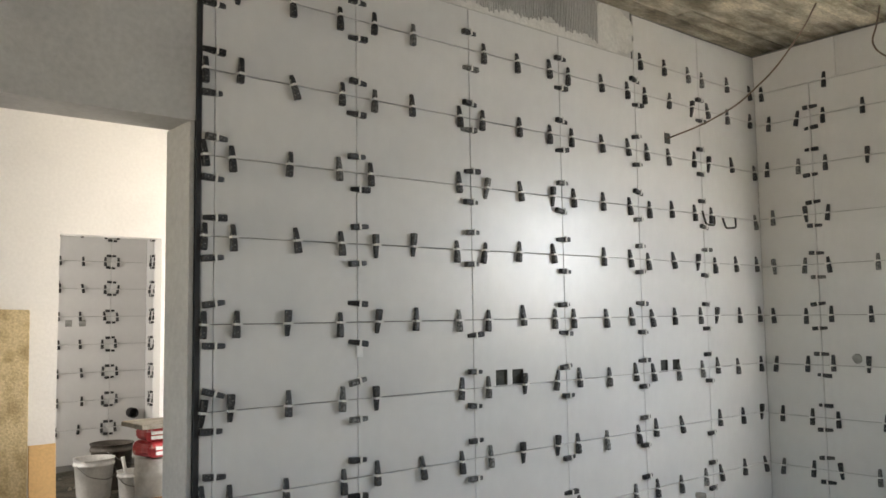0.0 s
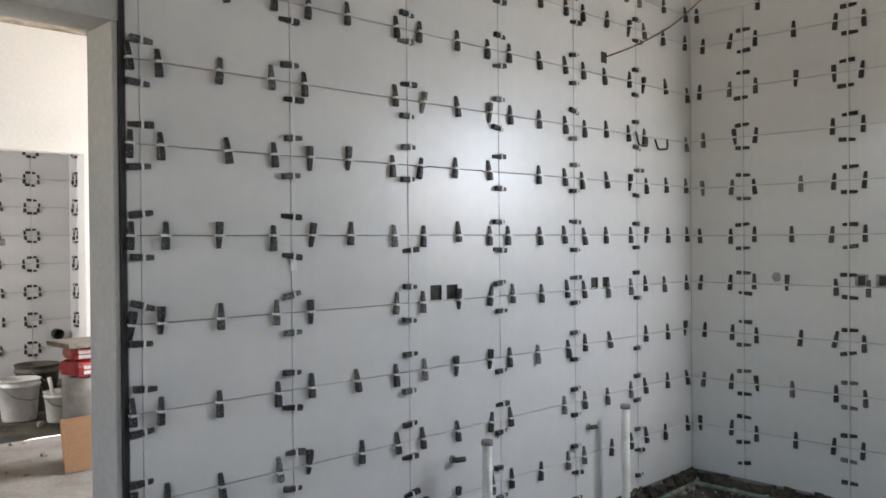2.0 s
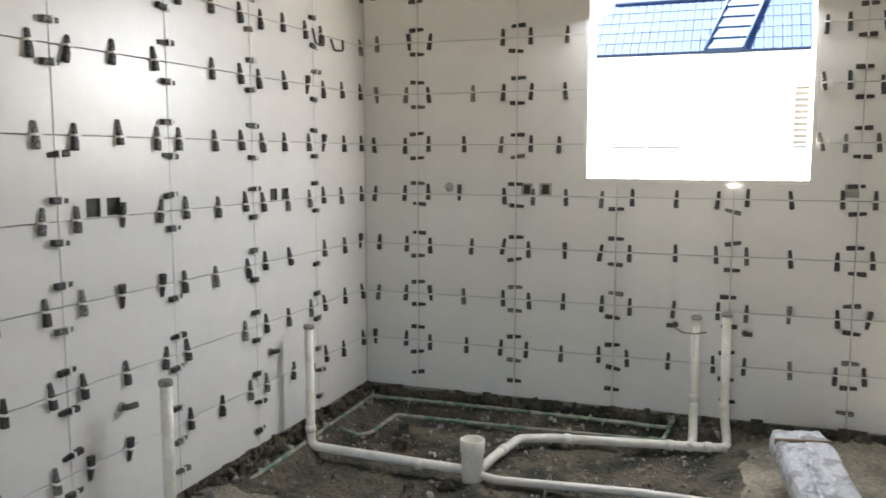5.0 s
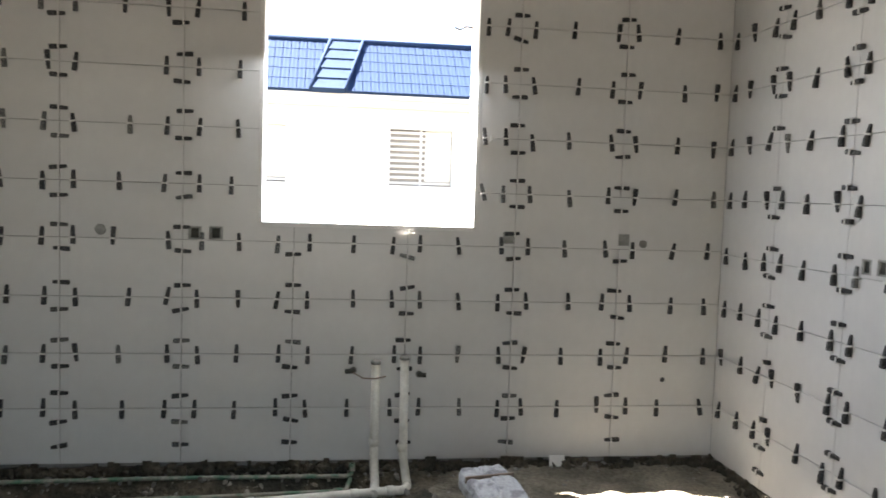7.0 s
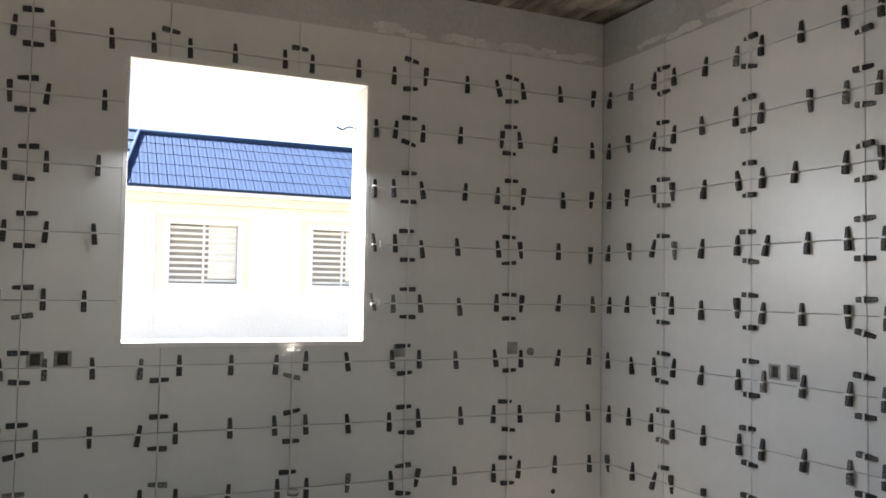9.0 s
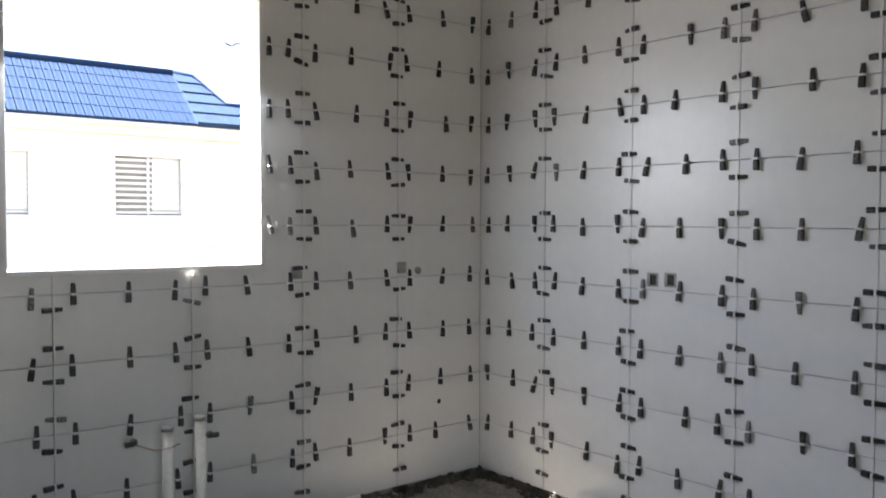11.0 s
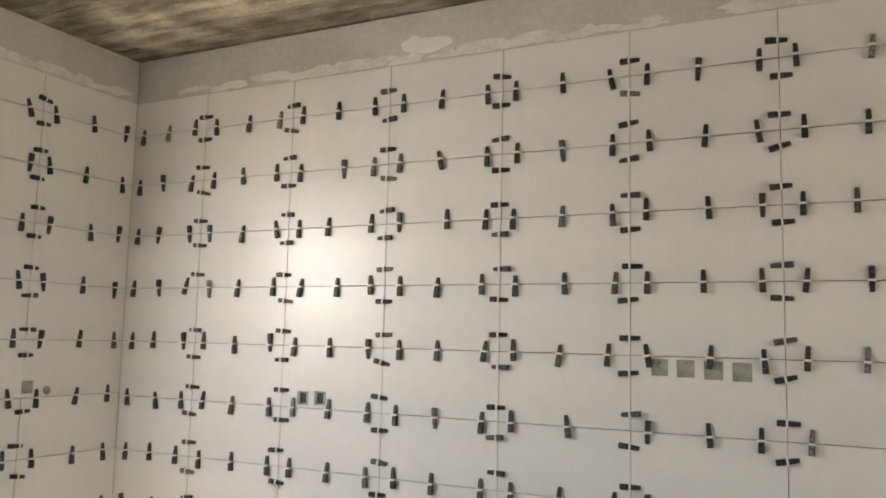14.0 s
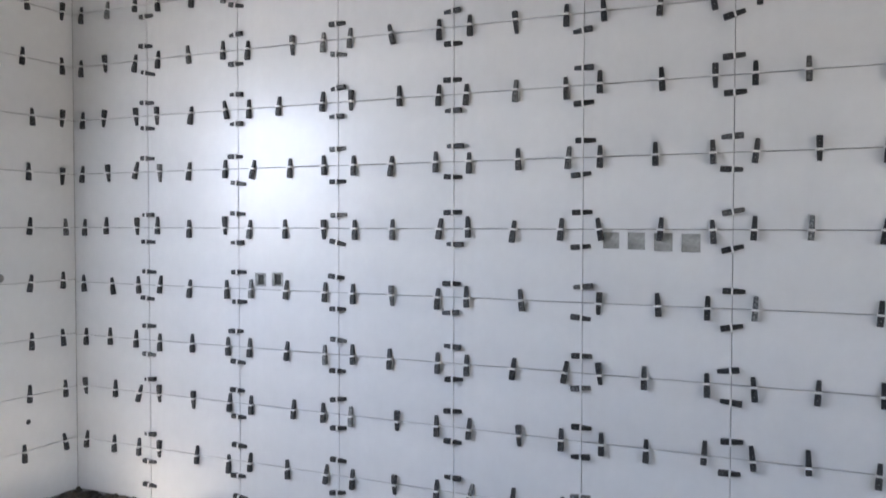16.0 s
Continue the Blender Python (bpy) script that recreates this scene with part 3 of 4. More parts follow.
def wall_outlet(wall, u, z, label, reach=0.06, turn=0):
    """A capped water outlet: collar on the tile and a stub."""
    ob = thing("water_outlet", (0, 0, 0), label, "pipe outlet", "capped water outlets")
    ob.matrix_basis = place(wall, u, z) @ pose(0, 0, 0, 90, 0, 0) @ pose(0, 0, 0, 0, 0, turn)
    part("collar", lathe([(0.0, 0.0005), (0.019, 0.0005), (0.019, 0.008), (0.013, 0.012)], 20), PVCCAP, ob)
    part("stub", tube([(0, 0, 0.004), (0, 0, reach * 0.6), (reach * 0.9, 0, reach * 0.75)], 0.0125, 14, 0.015), BOXDARK, ob)
    return ob


wall_outlet("A", 2.18, 0.475, "short dark capped water outlet in the tiles", 0.05)
wall_outlet("A", 1.13, 0.452, "short dark capped water outlet in the tiles", 0.04)
wall_outlet("B", 1.882, 0.506, "short dark capped water outlet in the tiles", 0.05, 180)
wall_outlet("B", 2.245, 0.484, "short dark capped water outlet in the tiles", 0.04)
# no hole is cut: a black disc paints the dark of one
hole = thing("hole_disc", (0, 0, 0), "small black disc on a tile, standing for a hole's shade", "hole")
hole.matrix_basis = place("B", 3.665, 0.452) @ pose(0, 0, 0, 90, 0, 0)
part("black_disc", lathe([(0.0, 0.0006), (0.013, 0.0006), (0.0145, 0.0002)], 20), DARKTRIM, hole)
sticker = thing("paper_tag", (0, 0, 0), "small white paper tag hanging at a tile joint", "tag")
sticker.matrix_basis = place("A", 3.035, 1.39)
part("sheet", boxes((-0.014, 0.014, -0.010, -0.006, -0.022, 0.022), bevel=0.001), FRAMEWHITE, sticker)
for u, z, wall in ((2.605, 1.80, "B"), (2.605, 1.50, "B"), (2.165, 1.262, "B")):
    ob = thing("loose_clip", (0, 0, 0), "white loop of a tile clip at the window edge", "tile clip", "clips at the window edge")
    ob.matrix_basis = place(wall, u, z)
    part("loop", boxes((-0.030, 0.030, -0.020, -0.015, -0.003, 0.003), (-0.004, 0.004, -0.022, 0.0, -0.016, 0.016), bevel=0.001), CLIP, ob)


# ---- pipes ----
def collar(parent, at, radius, length=0.035, tilt=(0, 0, 0)):
    ob = part("socket", lathe([(radius * 0.98, -length / 2), (radius * 1.16, -length / 2), (radius * 1.20, 0), (radius * 1.16, length / 2), (radius * 0.98, length / 2)], 20), PVC, parent)
    ob.matrix_basis = pose(*at, *tilt)


def riser(at, foot, top, radius, label, dark_cap=True):
    ob = thing("drain_riser", at, label, "drain pipe", "white drain risers")
    part("pipe", tube([(0, 0, foot), (0, 0, top)], radius, 20), PVC, ob)
    part("rim", lathe([(radius * 0.55, top - 0.006), (radius * 1.12, top - 0.006), (radius * 1.2, top + 0.004), (radius * 1.12, top + 0.016), (radius * 0.7, top + 0.018), (0.0, top + 0.012)], 20), PVCCAP if dark_cap else PVC, ob, "dusty cap")
    collar(ob, (0, 0, foot + 0.12), radius, 0.03)
    return ob


R = 0.0235
riser((-2.12, -0.165, 0), -0.14, 0.565, R, "white plastic drain riser with a dusty cap before the tiles")
main = thing("drain_line", (-0.99, -1.03, -0.10), "white plastic drain with elbows, tee and risers on the dug floor", "drain pipe")
part("upright", tube([(0.03, 0.90, 0.65), (0.03, 0.90, 0.02), (0.01, 0.20, 0.015), (0.02, 0.03, 0.01)], R, 20, 0.05), PVC, main)
part("cap", lathe([(R * 0.6, 0.0), (R * 1.15, 0.0), (R * 1.22, 0.01), (R * 1.15, 0.022), (0.0, 0.018)], 20), PVCCAP, main, "dusty grey cap").matrix_basis = pose(0.03, 0.90, 0.645)
collar(main, (0.03, 0.90, 0.115), R)
collar(main, (-0.002, 0.28, 0.015), R, 0.04, (90, 0, 8))
part("tee", lathe([(0.050, -0.06), (0.052, 0.02), (0.054, 0.11), (0.060, 0.115), (0.060, 0.175), (0.056, 0.178), (0.052, 0.174), (0.050, 0.10), (0.0, 0.06)], 28), PVC, main, "wide open white tee socket")
part("branch", tube([(0.02, -0.03, 0.02), (0.20, -0.06, 0.035), (0.50, -0.10, 0.025), (0.60, -0.26, 0.015), (0.755, -1.147, 0.015), (0.84, -1.147, 0.03), (0.868, -1.127, 0.16), (0.87, -1.122, 0.69)], R, 20, 0.045), PVC, main)
part("branch_riser", tube([(0.70, -0.962, 0.015), (0.79, -0.975, 0.02), (0.85, -0.970, 0.13), (0.87, -0.968, 0.22), (0.87, -0.968, 0.665)], R, 20, 0.04), PVC, main)
for at, tilt in (((0.87, -1.122, 0.21), (0, 0, 0)), ((0.87, -0.968, 0.24), (0, 0, 0)), ((0.615, -0.34, 0.015), (90, 0, 10)), ((0.705, -0.86, 0.015), (90, 0, 10)), ((0.74, -1.05, 0.015), (90, 0, 10)), ((0.28, -0.07, 0.033), (90, 0, 82))):
    collar(main, at, R, 0.04, tilt)
for at in ((0.87, -1.122, 0.69), (0.87, -0.968, 0.665)):
    part("cap", lathe([(R * 0.6, 0.0), (R * 1.15, 0.0), (R * 1.2, 0.012), (R * 1.1, 0.02), (0.0, 0.016)], 20), PVCCAP, main, "dusty grey cap").matrix_basis = pose(*at)
part("side_branch", tube([(0.0, -0.05, 0.0), (-0.05, -0.14, 0.01), (0.03, -0.76, 0.01), (0.06, -1.25, 0.0)], 0.019, 16, 0.04), PVC, main)
part("tie", tube([(0.93, -0.85, 0.605), (0.86, -0.90, 0.59), (0.83, -0.968, 0.595), (0.86, -1.02, 0.60)], 0.004, 8), CABLE, main, "dark tie wire")

green = thing("water_line", (-0.12, -0.09, -0.05), "dusty green water pipes laid in the trench", "water pipe")
part("cold_pipe", tube([(-2.7, -0.01, -0.03), (-1.0, -0.02, -0.01), (0.0, 0.0, 0.0), (0.02, -0.9, 0.0), (0.01, -1.79, 0.0), (0.01, -1.80, 0.06)], 0.0115, 12, 0.03), GREENPIPE, green)
part("hot_pipe", tube([(-0.52, -0.03, -0.03), (-0.60, -0.18, -0.035), (-0.54, -0.24, -0.035), (-0.21, -0.25, -0.03), (-0.16, -1.0, -0.04), (-0.13, -1.76, -0.03), (-0.02, -1.785, -0.005)], 0.0115, 12, 0.03), GREENPIPE, green)
part("fitting", lathe([(0.012, -0.02), (0.017, -0.02), (0.018, 0.0), (0.017, 0.02), (0.012, 0.02)], 14), GREENPIPE, green).matrix_basis = pose(0.01, -1.795, 0.05)
part("fitting", lathe([(0.012, -0.025), (0.017, -0.025), (0.018, 0.0), (0.017, 0.025), (0.012, 0.025)], 14), GREENPIPE, green).matrix_basis = pose(-0.13, -1.72, -0.03, 90, 0, 0)


# ---- wrapped board and rubble ----
def wrapped_board():
    bm = bmesh.new()
    nx, ny = 70, 22
    grid = {}
    for i in range(nx + 1):
        for j in range(ny + 1):
            u, v = i / nx, j / ny
            x, y = -1.15 * u, (v - 0.5) * (0.25 + 0.02 * u) * min(1, 0.88 + 3 * u)
            edge = min(v, 1 - v, u * 4, (1 - u) * 4)
            z = 0.040 * min(edge * 12, 1) ** 0.5 + 0.010 * noise.noise((x * 9, y * 14, 1)) + 0.007 * noise.noise((x * 28, y * 34, 4)) + 0.215 * (1 - u)
            z += -0.006 if abs(u - 0.10) < 0.012 or abs(v - 0.62 - 0.2 * noise.noise((x * 3, 0, 0))) < 0.02 else 0
            grid[i, j] = bm.verts.new((x, y + 0.012 * noise.noise((x * 7, y * 3, 8)), z))
    for i in range(nx):
        for j in range(ny):
            bm.faces.new((grid[i, j], grid[i, j + 1], grid[i + 1, j + 1], grid[i + 1, j]))
    rim = [grid[i, 0] for i in range(nx + 1)] + [grid[nx, j] for j in range(1, ny + 1)] + [grid[i, ny] for i in range(nx - 1, -1, -1)] + [grid[0, j] for j in range(ny - 1, 0, -1)]
    lower = [bm.verts.new((v.co.x, v.co.y, v.co.z - 0.04)) for v in rim]
    bm.faces.new(lower)
    for k in range(len(rim)):
        bm.faces.new((rim[k], rim[(k + 1) % len(rim)], lower[(k + 1) % len(rim)], lower[k]))
    bmesh.ops.recalc_face_normals(bm, faces=bm.faces)
    return bm


def rubble_block():
    bm = boxes((-0.06, 0.06, -0.085, 0.085, 0, 0.185), bevel=0.015)
    for v in bm.verts:
        v.co += 0.008 * Vector((noise.noise(v.co * 23), noise.noise(v.co * 23 + Vector((5, 0, 0))), 0))
    return bm


board = thing("wrapped_board", (-0.68, -2.475, -0.05), "long flat packet wrapped in crumpled grey sheeting on the floor", "packet", turn=12)
part("wrapping", wrapped_board(), SACK, board)
part("band", boxes((-0.125, -0.113, -0.122, 0.122, 0.208, 0.240), bevel=0.002), CABLE, board, "dark strap")
block = thing("mortar_block", (-0.94, -2.53, -0.07), "rough grey mortar block under the wrapped packet", "block", turn=12)
part("block", rubble_block(), MORTAR, block)
scrap = thing("paper_scrap", (-1.02, -2.80, -0.055), "crumpled pale paper scrap on the floor", "scrap", turn=40)
chip = thing("tile_chip", (-0.05, -3.045, -0.06), "small white tile chip standing against the wall foot", "tile chip")
part("chip", boxes((-0.008, 0.008, -0.045, 0.045, 0, 0.085), bevel=0.003), FRAMEWHITE, chip).matrix_basis = pose(0, 0, 0, 0, 12, 0)
part("sheet", sheet(-0.11, 0.11, -0.06, 0.06, 0.012, lambda x, y: 0.03 + 0.018 * noise.noise((x * 16, y * 16, 2))), SACK, scrap)


def rubble(count, seed, x0, x1, y0, y1, small, large, floor_z):
    rnd, bm = random.Random(seed), bmesh.new()
    for _ in range(count):
        x, y = rnd.uniform(x0, x1), rnd.uniform(y0, y1)
        s = small + (large - small) * rnd.random() ** 3
        m = Matrix.LocRotScale((x, y, floor_z(x, y) + s * 0.2), Euler([rnd.uniform(0, 6) for _ in range(3)]), (s, s * rnd.uniform(0.5, 1), s * rnd.uniform(0.25, 0.7)))
        vs = bmesh.ops.create_icosphere(bm, subdivisions=1, radius=0.5, matrix=m)["verts"]
        for v in vs:
            v.co += Vector((rnd.uniform(-1, 1), rnd.uniform(-1, 1), rnd.uniform(-1, 1))) * s * 0.12
    return bm


tagged(part("rubble", rubble(420, 5, -1.9, -0.02, -2.4, -0.02, 0.008, 0.05, ground_height), RUBBLE), "broken mortar crumbs and stones on the dug floor", "rubble", "", "stuff")
tagged(part("rubble", rubble(260, 6, -1.9, -0.02, -3.94, -2.4, 0.006, 0.045, ground_height), RUBBLE), "broken mortar crumbs and stones on the dug floor", "rubble", "", "stuff")
tagged(part("rubble", rubble(130, 7, -3.6, -0.05, -0.12, -0.02, 0.01, 0.06, ground_height), RUBBLE), "broken mortar along the wall foot", "rubble", "", "stuff")
tagged(part("rubble", rubble(120, 8, -0.13, -0.02, -3.9, -0.1, 0.01, 0.06, ground_height), RUBBLE), "broken mortar along the wall foot", "rubble", "", "stuff")
tagged(part("clod", rubble(60, 9, -1.7, -0.25, -2.1, -0.3, 0.05, 0.16, lambda x, y: ground_height(x, y) - 0.02), DIRT), "dark clods of earth round the pipes", "earth clods", "", "stuff")

tagged(part("wall_foot_lumps", rubble(420, 14, -0.08, 0.0, -3.94, -0.02, 0.015, 0.085, lambda x, y: -0.045), DIRT), "dark lumps of mortar at the wall foot", "mortar lumps", "", "stuff")
tagged(part("wall_foot_lumps", rubble(200, 15, -3.6, -0.02, -0.07, 0.0, 0.03, 0.10, lambda x, y: -0.045), DIRT), "dark lumps of mortar at the wall foot", "mortar lumps", "", "stuff")
tagged(part("wall_foot_lumps", rubble(260, 16, -3.0, -0.02, -W + 0.0, -W + 0.07, 0.012, 0.055, lambda x, y: -0.045), DIRT), "dark lumps of mortar at the wall foot", "mortar lumps", "", "stuff")
tagged(part("rubble", rubble(140, 18, -1.3, -0.05, -3.92, -2.5, 0.008, 0.04, ground_height), MORTAR), "pale mortar crumbs on the dark floor", "rubble", "", "stuff")
tagged(part("rubble", rubble(520, 17, -0.9, -0.03, -2.1, -0.05, 0.008, 0.045, ground_height), MORTAR), "pale mortar crumbs in the trench", "rubble", "", "stuff")

# ---- cables ----
cable = thing("ceiling_cable", (-0.565, -0.69, CEIL), "thin brown cable hanging from the ceiling into a wall hole", "cable")
part("cord", tube([(0, 0, 0.0), (-0.03, 0.06, -0.13), (-0.09, 0.20, -0.33), (-0.17, 0.38, -0.50), (-0.28, 0.55, -0.60), (-0.388, 0.69, -0.659)], 0.0045, 8, 0.08), CABLE, cable)
# dark plate on the uncut tile paints the hole's shade
outlet = part("hole_plate", boxes((-0.026, 0.026, -0.0012, 0.0008, -0.03, 0.03)), BOXDARK, cable, "dark plate standing for the shade of a small square hole")
outlet.matrix_basis = pose(-0.392, 0.689, -0.660)
cable = thing("ceiling_cable", (-0.26, -0.89, CEIL), "thin brown cable end hanging from the ceiling", "cable")
part("cord", tube([(0, 0, 0), (0.02, 0.03, -0.10), (-0.02, 0.05, -0.20), (-0.01, 0.0, -0.28), (0.03, -0.05, -0.30)], 0.0045, 8, 0.05), CABLE, cable)
cable = thing("tie_wire", (0, 0, 0), "bent wire loop hooked on the tile clips", "wire")
cable.matrix_basis = place("A", 0.565, 2.06)
part("cord", tube([(-0.09, -0.012, 0.05), (-0.07, -0.02, -0.03), (0.02, -0.02, -0.03), (0.03, -0.012, 0.03)], 0.006, 8, 0.02), BOXDARK, cable)
part("cord", tube([(0.12, -0.012, 0.02), (0.14, -0.02, -0.04), (0.25, -0.02, -0.03), (0.26, -0.012, 0.03)], 0.006, 8, 0.02), BOXDARK, cable)
hook = thing("wire_end", (0.16, -2.513, 2.42), "bent wire end sticking out of the window reveal", "wire")
part("cord", tube([(0, -0.01, 0), (-0.01, 0.05, 0.005), (-0.02, 0.075, -0.02), (-0.02, 0.11, -0.005)], 0.005, 8, 0.02), CABLE, hook)

# ---- the hall and the far tiled room ----
HALL = 4.10
structure("wall_hall", boxes((XBACK, -3.075, HALL, HALL + 0.15, -0.2, CEIL), (-2.275, 0.2, HALL, HALL + 0.15, -0.2, CEIL), (-3.075, -2.275, HALL, HALL + 0.15, 2.205, CEIL)), WHITEWALL, "unseen white plastered wall with an added light opening with an open doorway", "wall")
# unseen end wall; its opening is added round the hall's fill lamp
structure("wall_hall_end", boxes((0.0, 0.2, 0.21, 1.2, -0.3, CEIL), (0.0, 0.2, 3.4, 7.0, -0.3, CEIL), (0.0, 0.2, 1.2, 3.4, -0.3, 0.7), (0.0, 0.2, 1.2, 3.4, 2.4, CEIL)), WHITEWALL, "unseen white plastered wall with an added light opening", "wall")
far_wall = structure("wall_far", boxes((-5.2, 0.0, FAR_Y + T, FAR_Y + 0.2, -0.2, CEIL)), JOINT, "tiled wall of the far room", "wall")
far_side = structure("wall_far_side", boxes((FAR_X + T, FAR_X + 0.15, HALL + 0.15, FAR_Y + T, -0.2, CEIL)), JOINT, "tiled side wall of the far room", "wall")
# out of view; the hole is added for the far room's fill lamp
structure("wall_far_left", boxes((-5.2, -5.0, HALL + 0.15, 4.8, -0.2, CEIL), (-5.2, -5.0, 6.0, FAR_Y, -0.2, CEIL), (-5.2, -5.0, 4.8, 6.0, -0.2, 1.0), (-5.2, -5.0, 4.8, 6.0, 2.2, CEIL)), WHITEWALL, "unseen white plastered wall with an added light opening", "wall")
OWNERS["D"], OWNERS["E"] = far_wall, far_side


def far_tiles():
    rnd = random.Random(31)
    dark, strap = bpy.data.meshes.get("levelling_wedge"), bpy.data.meshes.get("strap")
    for wall, us in (("D", [0, 0.39, 0.99, 1.59, 2.19, 2.79]), ("E", [0, 0.2, 0.8, 1.4, 2.0])):
        for a, b in zip(us, us[1:]):
            for k in range(10):
                lay(wall, a, b, 0.07 + 0.3 * k - 0.3 * (k == 0) * 0.2, 0.07 + 0.3 * (k + 1), rnd)
        for k in range(1, 9):
            z = 0.07 + 0.3 * k
            for u in us[1:-1]:
                spots = [(u - 0.068, z, 0), (u + 0.068, z, 0), (u + 0.3, z, 0), (u, z - 0.068, 90), (u, z + 0.068, 90)]
                for uu, zz, turn in spots:
                    w = new("levelling_wedge", dark)
                    w.parent = OWNERS[wall]
                    w.matrix_basis = place(wall, uu + rnd.gauss(0, 0.008), zz + rnd.gauss(0, 0.004)) @ pose(0, 0, 0, 0, turn + rnd.gauss(0, 4), 0)
                    s = new("strap", strap)
                    s.parent = w
    for u in (0.68, 0.82):
        ob = thing("switch_box", (0, 0, 0), "mortar-edged switch box in the far tiled wall", "switch box", "switch boxes in the tiles")
        ob.matrix_basis = place("D", u, 1.50)
        part("mortar_fill", boxes((-0.035, 0.035, -0.002, 0.001, -0.035, 0.035), bevel=0.001), BOXGREY, ob)


far_tiles()
stub = thing("drain_stub", (0, 0, 0), "short black drain stub in the far tiled wall", "pipe outlet")
stub.matrix_basis = place("D", 0.15, 0.51) @ pose(0, 0, 0, 90, 0, 0)
part("stub", lathe([(0.045, 0.0), (0.055, 0.0), (0.055, 0.09), (0.045, 0.09), (0.045, 0.01), (0.0, 0.01)], 22), DARKTRIM, stub)


def bucket(at, r, h, mat, label, fill=MORTAR, turn=0, handle=True):
    ob = thing("bucket", at, label, "bucket", "buckets", turn)
    part("body", lathe([(0, 0), (r * 0.80, 0), (r * 0.82, 0.01), (r * 0.97, h * 0.82), (r * 1.03, h * 0.83), (r * 1.03, h * 0.88), (r * 0.99, h * 0.89), (r, h * 0.98), (r * 1.05, h * 0.985), (r * 1.05, h), (r * 0.96, h), (r * 0.86, h * 0.45)], 32), mat, ob)
    part("fill", lathe([(0, h * 0.72), (r * 0.5, h * 0.74), (r * 0.93, h * 0.70)], 24), fill, ob, "grey mortar remains")
    if handle:
        part("handle", tube([(-r * 1.04, 0, h * 0.86), (-r * 0.9, -r * 0.75, h * 0.62), (0, -r * 1.12, h * 0.5), (r * 0.9, -r * 0.75, h * 0.62), (r * 1.04, 0, h * 0.86)], 0.004, 8, 0.06), PVCCAP, ob, "wire handle")
    return ob


bucket((-2.50, 5.05, -0.055), 0.17, 0.36, BUCKET, "pale mortar bucket streaked with cement on the floor", turn=20)
bucket((-2.22, 5.45, -0.055), 0.19, 0.42, DARKBUCKET, "dark mortar tub with a pale rim on the floor", turn=60)
bucket((-2.26, 4.75, -0.055), 0.13, 0.26, BUCKET, "small white bucket with a trowel handle inside", turn=5)
trowel = thing("stick", (-2.30, 4.73, 0.05), "white plastic stick leaning in a small bucket", "stick")
part("shaft", tube([(0, 0, 0), (-0.05, 0.02, 0.28)], 0.016, 10), BUCKET, trowel)
bucket((-3.62, 2.75, -0.055), 0.16, 0.26, BUCKET, "cream bucket with dirty rags on the floor", turn=5)
drum = thing("paint_drum", (-2.595, 3.25, -0.055), "tall white plastic paint drum on the floor", "drum")
part("body", lathe([(0, 0), (0.145, 0), (0.15, 0.01), (0.162, 0.48), (0.170, 0.485), (0.170, 0.52), (0.162, 0.525), (0.164, 0.60), (0.0, 0.60)], 32), BUCKET, drum)


def bag(at, w, d, h, mat, label, turn):
    ob = thing("cement_bag", at, label, "bag", "bags on the drum", turn)
    bm = boxes((-w / 2, w / 2, -d / 2, d / 2, 0, h), bevel=h * 0.35)
    bmesh.ops.subdivide_edges(bm, edges=bm.edges, cuts=3, use_grid_fill=True)
    for v in bm.verts:
        v.co += 0.012 * Vector((noise.noise(v.co * 11), noise.noise(v.co * 11 + Vector((9, 0, 0))), noise.noise(v.co * 9 + Vector((0, 7, 0)))))
    part("sack", bm, mat, ob)
    for k in (-1, 1):
        part("label_bar", boxes((-w * 0.36, w * 0.30, -d / 2 - 0.006, -d / 2 - 0.002, h * (0.5 + 0.16 * k) - 0.012, h * (0.5 + 0.16 * k) + 0.012)), FRAMEWHITE, ob, "white bar of print")


bag((-2.59, 3.24, 0.555), 0.30, 0.28, 0.11, REDBAG, "small red and white plastic bag on the drum", 8)
bag((-2.58, 3.25, 0.665), 0.29, 0.28, 0.10, REDBAG, "small red and white plastic bag on the drum", -6)
slab = thing("board_offcut", (-2.60, 3.25, 0.765), "dusty board offcut lying on red bags", "board", turn=4)
part("board", boxes((-0.20, 0.20, -0.18, 0.18, 0, 0.035), bevel=0.008), MORTAR, slab)
cup = thing("plastic_cup", (-2.50, 3.16, 0.802), "lime green plastic cup on a board", "cup")
part("body", lathe([(0, 0), (0.025, 0), (0.034, 0.07), (0.031, 0.07), (0.022, 0.008)], 18), GREENPLASTIC, cup)
card = thing("cardboard_sheet", (-2.68, 3.00, -0.055), "brown cardboard sheet leaning on the white drum", "cardboard")
part("sheet", boxes((-0.16, 0.16, -0.004, 0.004, 0, 0.36), bevel=0.002), CARDBOARD, card).matrix_basis = pose(0, 0, 0, -14, 0, 0)
plank = thing("plank", (-3.51, 3.72, -0.055), "rough yellowish plank leaning on the white wall", "plank")
part("board", boxes((-0.16, 0.16, -0.02, 0.02, 0, 1.70), bevel=0.006), PLANK, plank).matrix_basis = pose(0, 0, 0, -11, 2, 0)
plate = thing("plywood_offcut", (-3.175, 4.00, -0.055), "orange-brown plywood offcut leaning on the white wall", "board")
part("board", boxes((-0.095, 0.095, -0.006, 0.006, 0, 0.66), bevel=0.002), PLY, plate).matrix_basis = pose(0, 0, 0, -6, 0, 0)
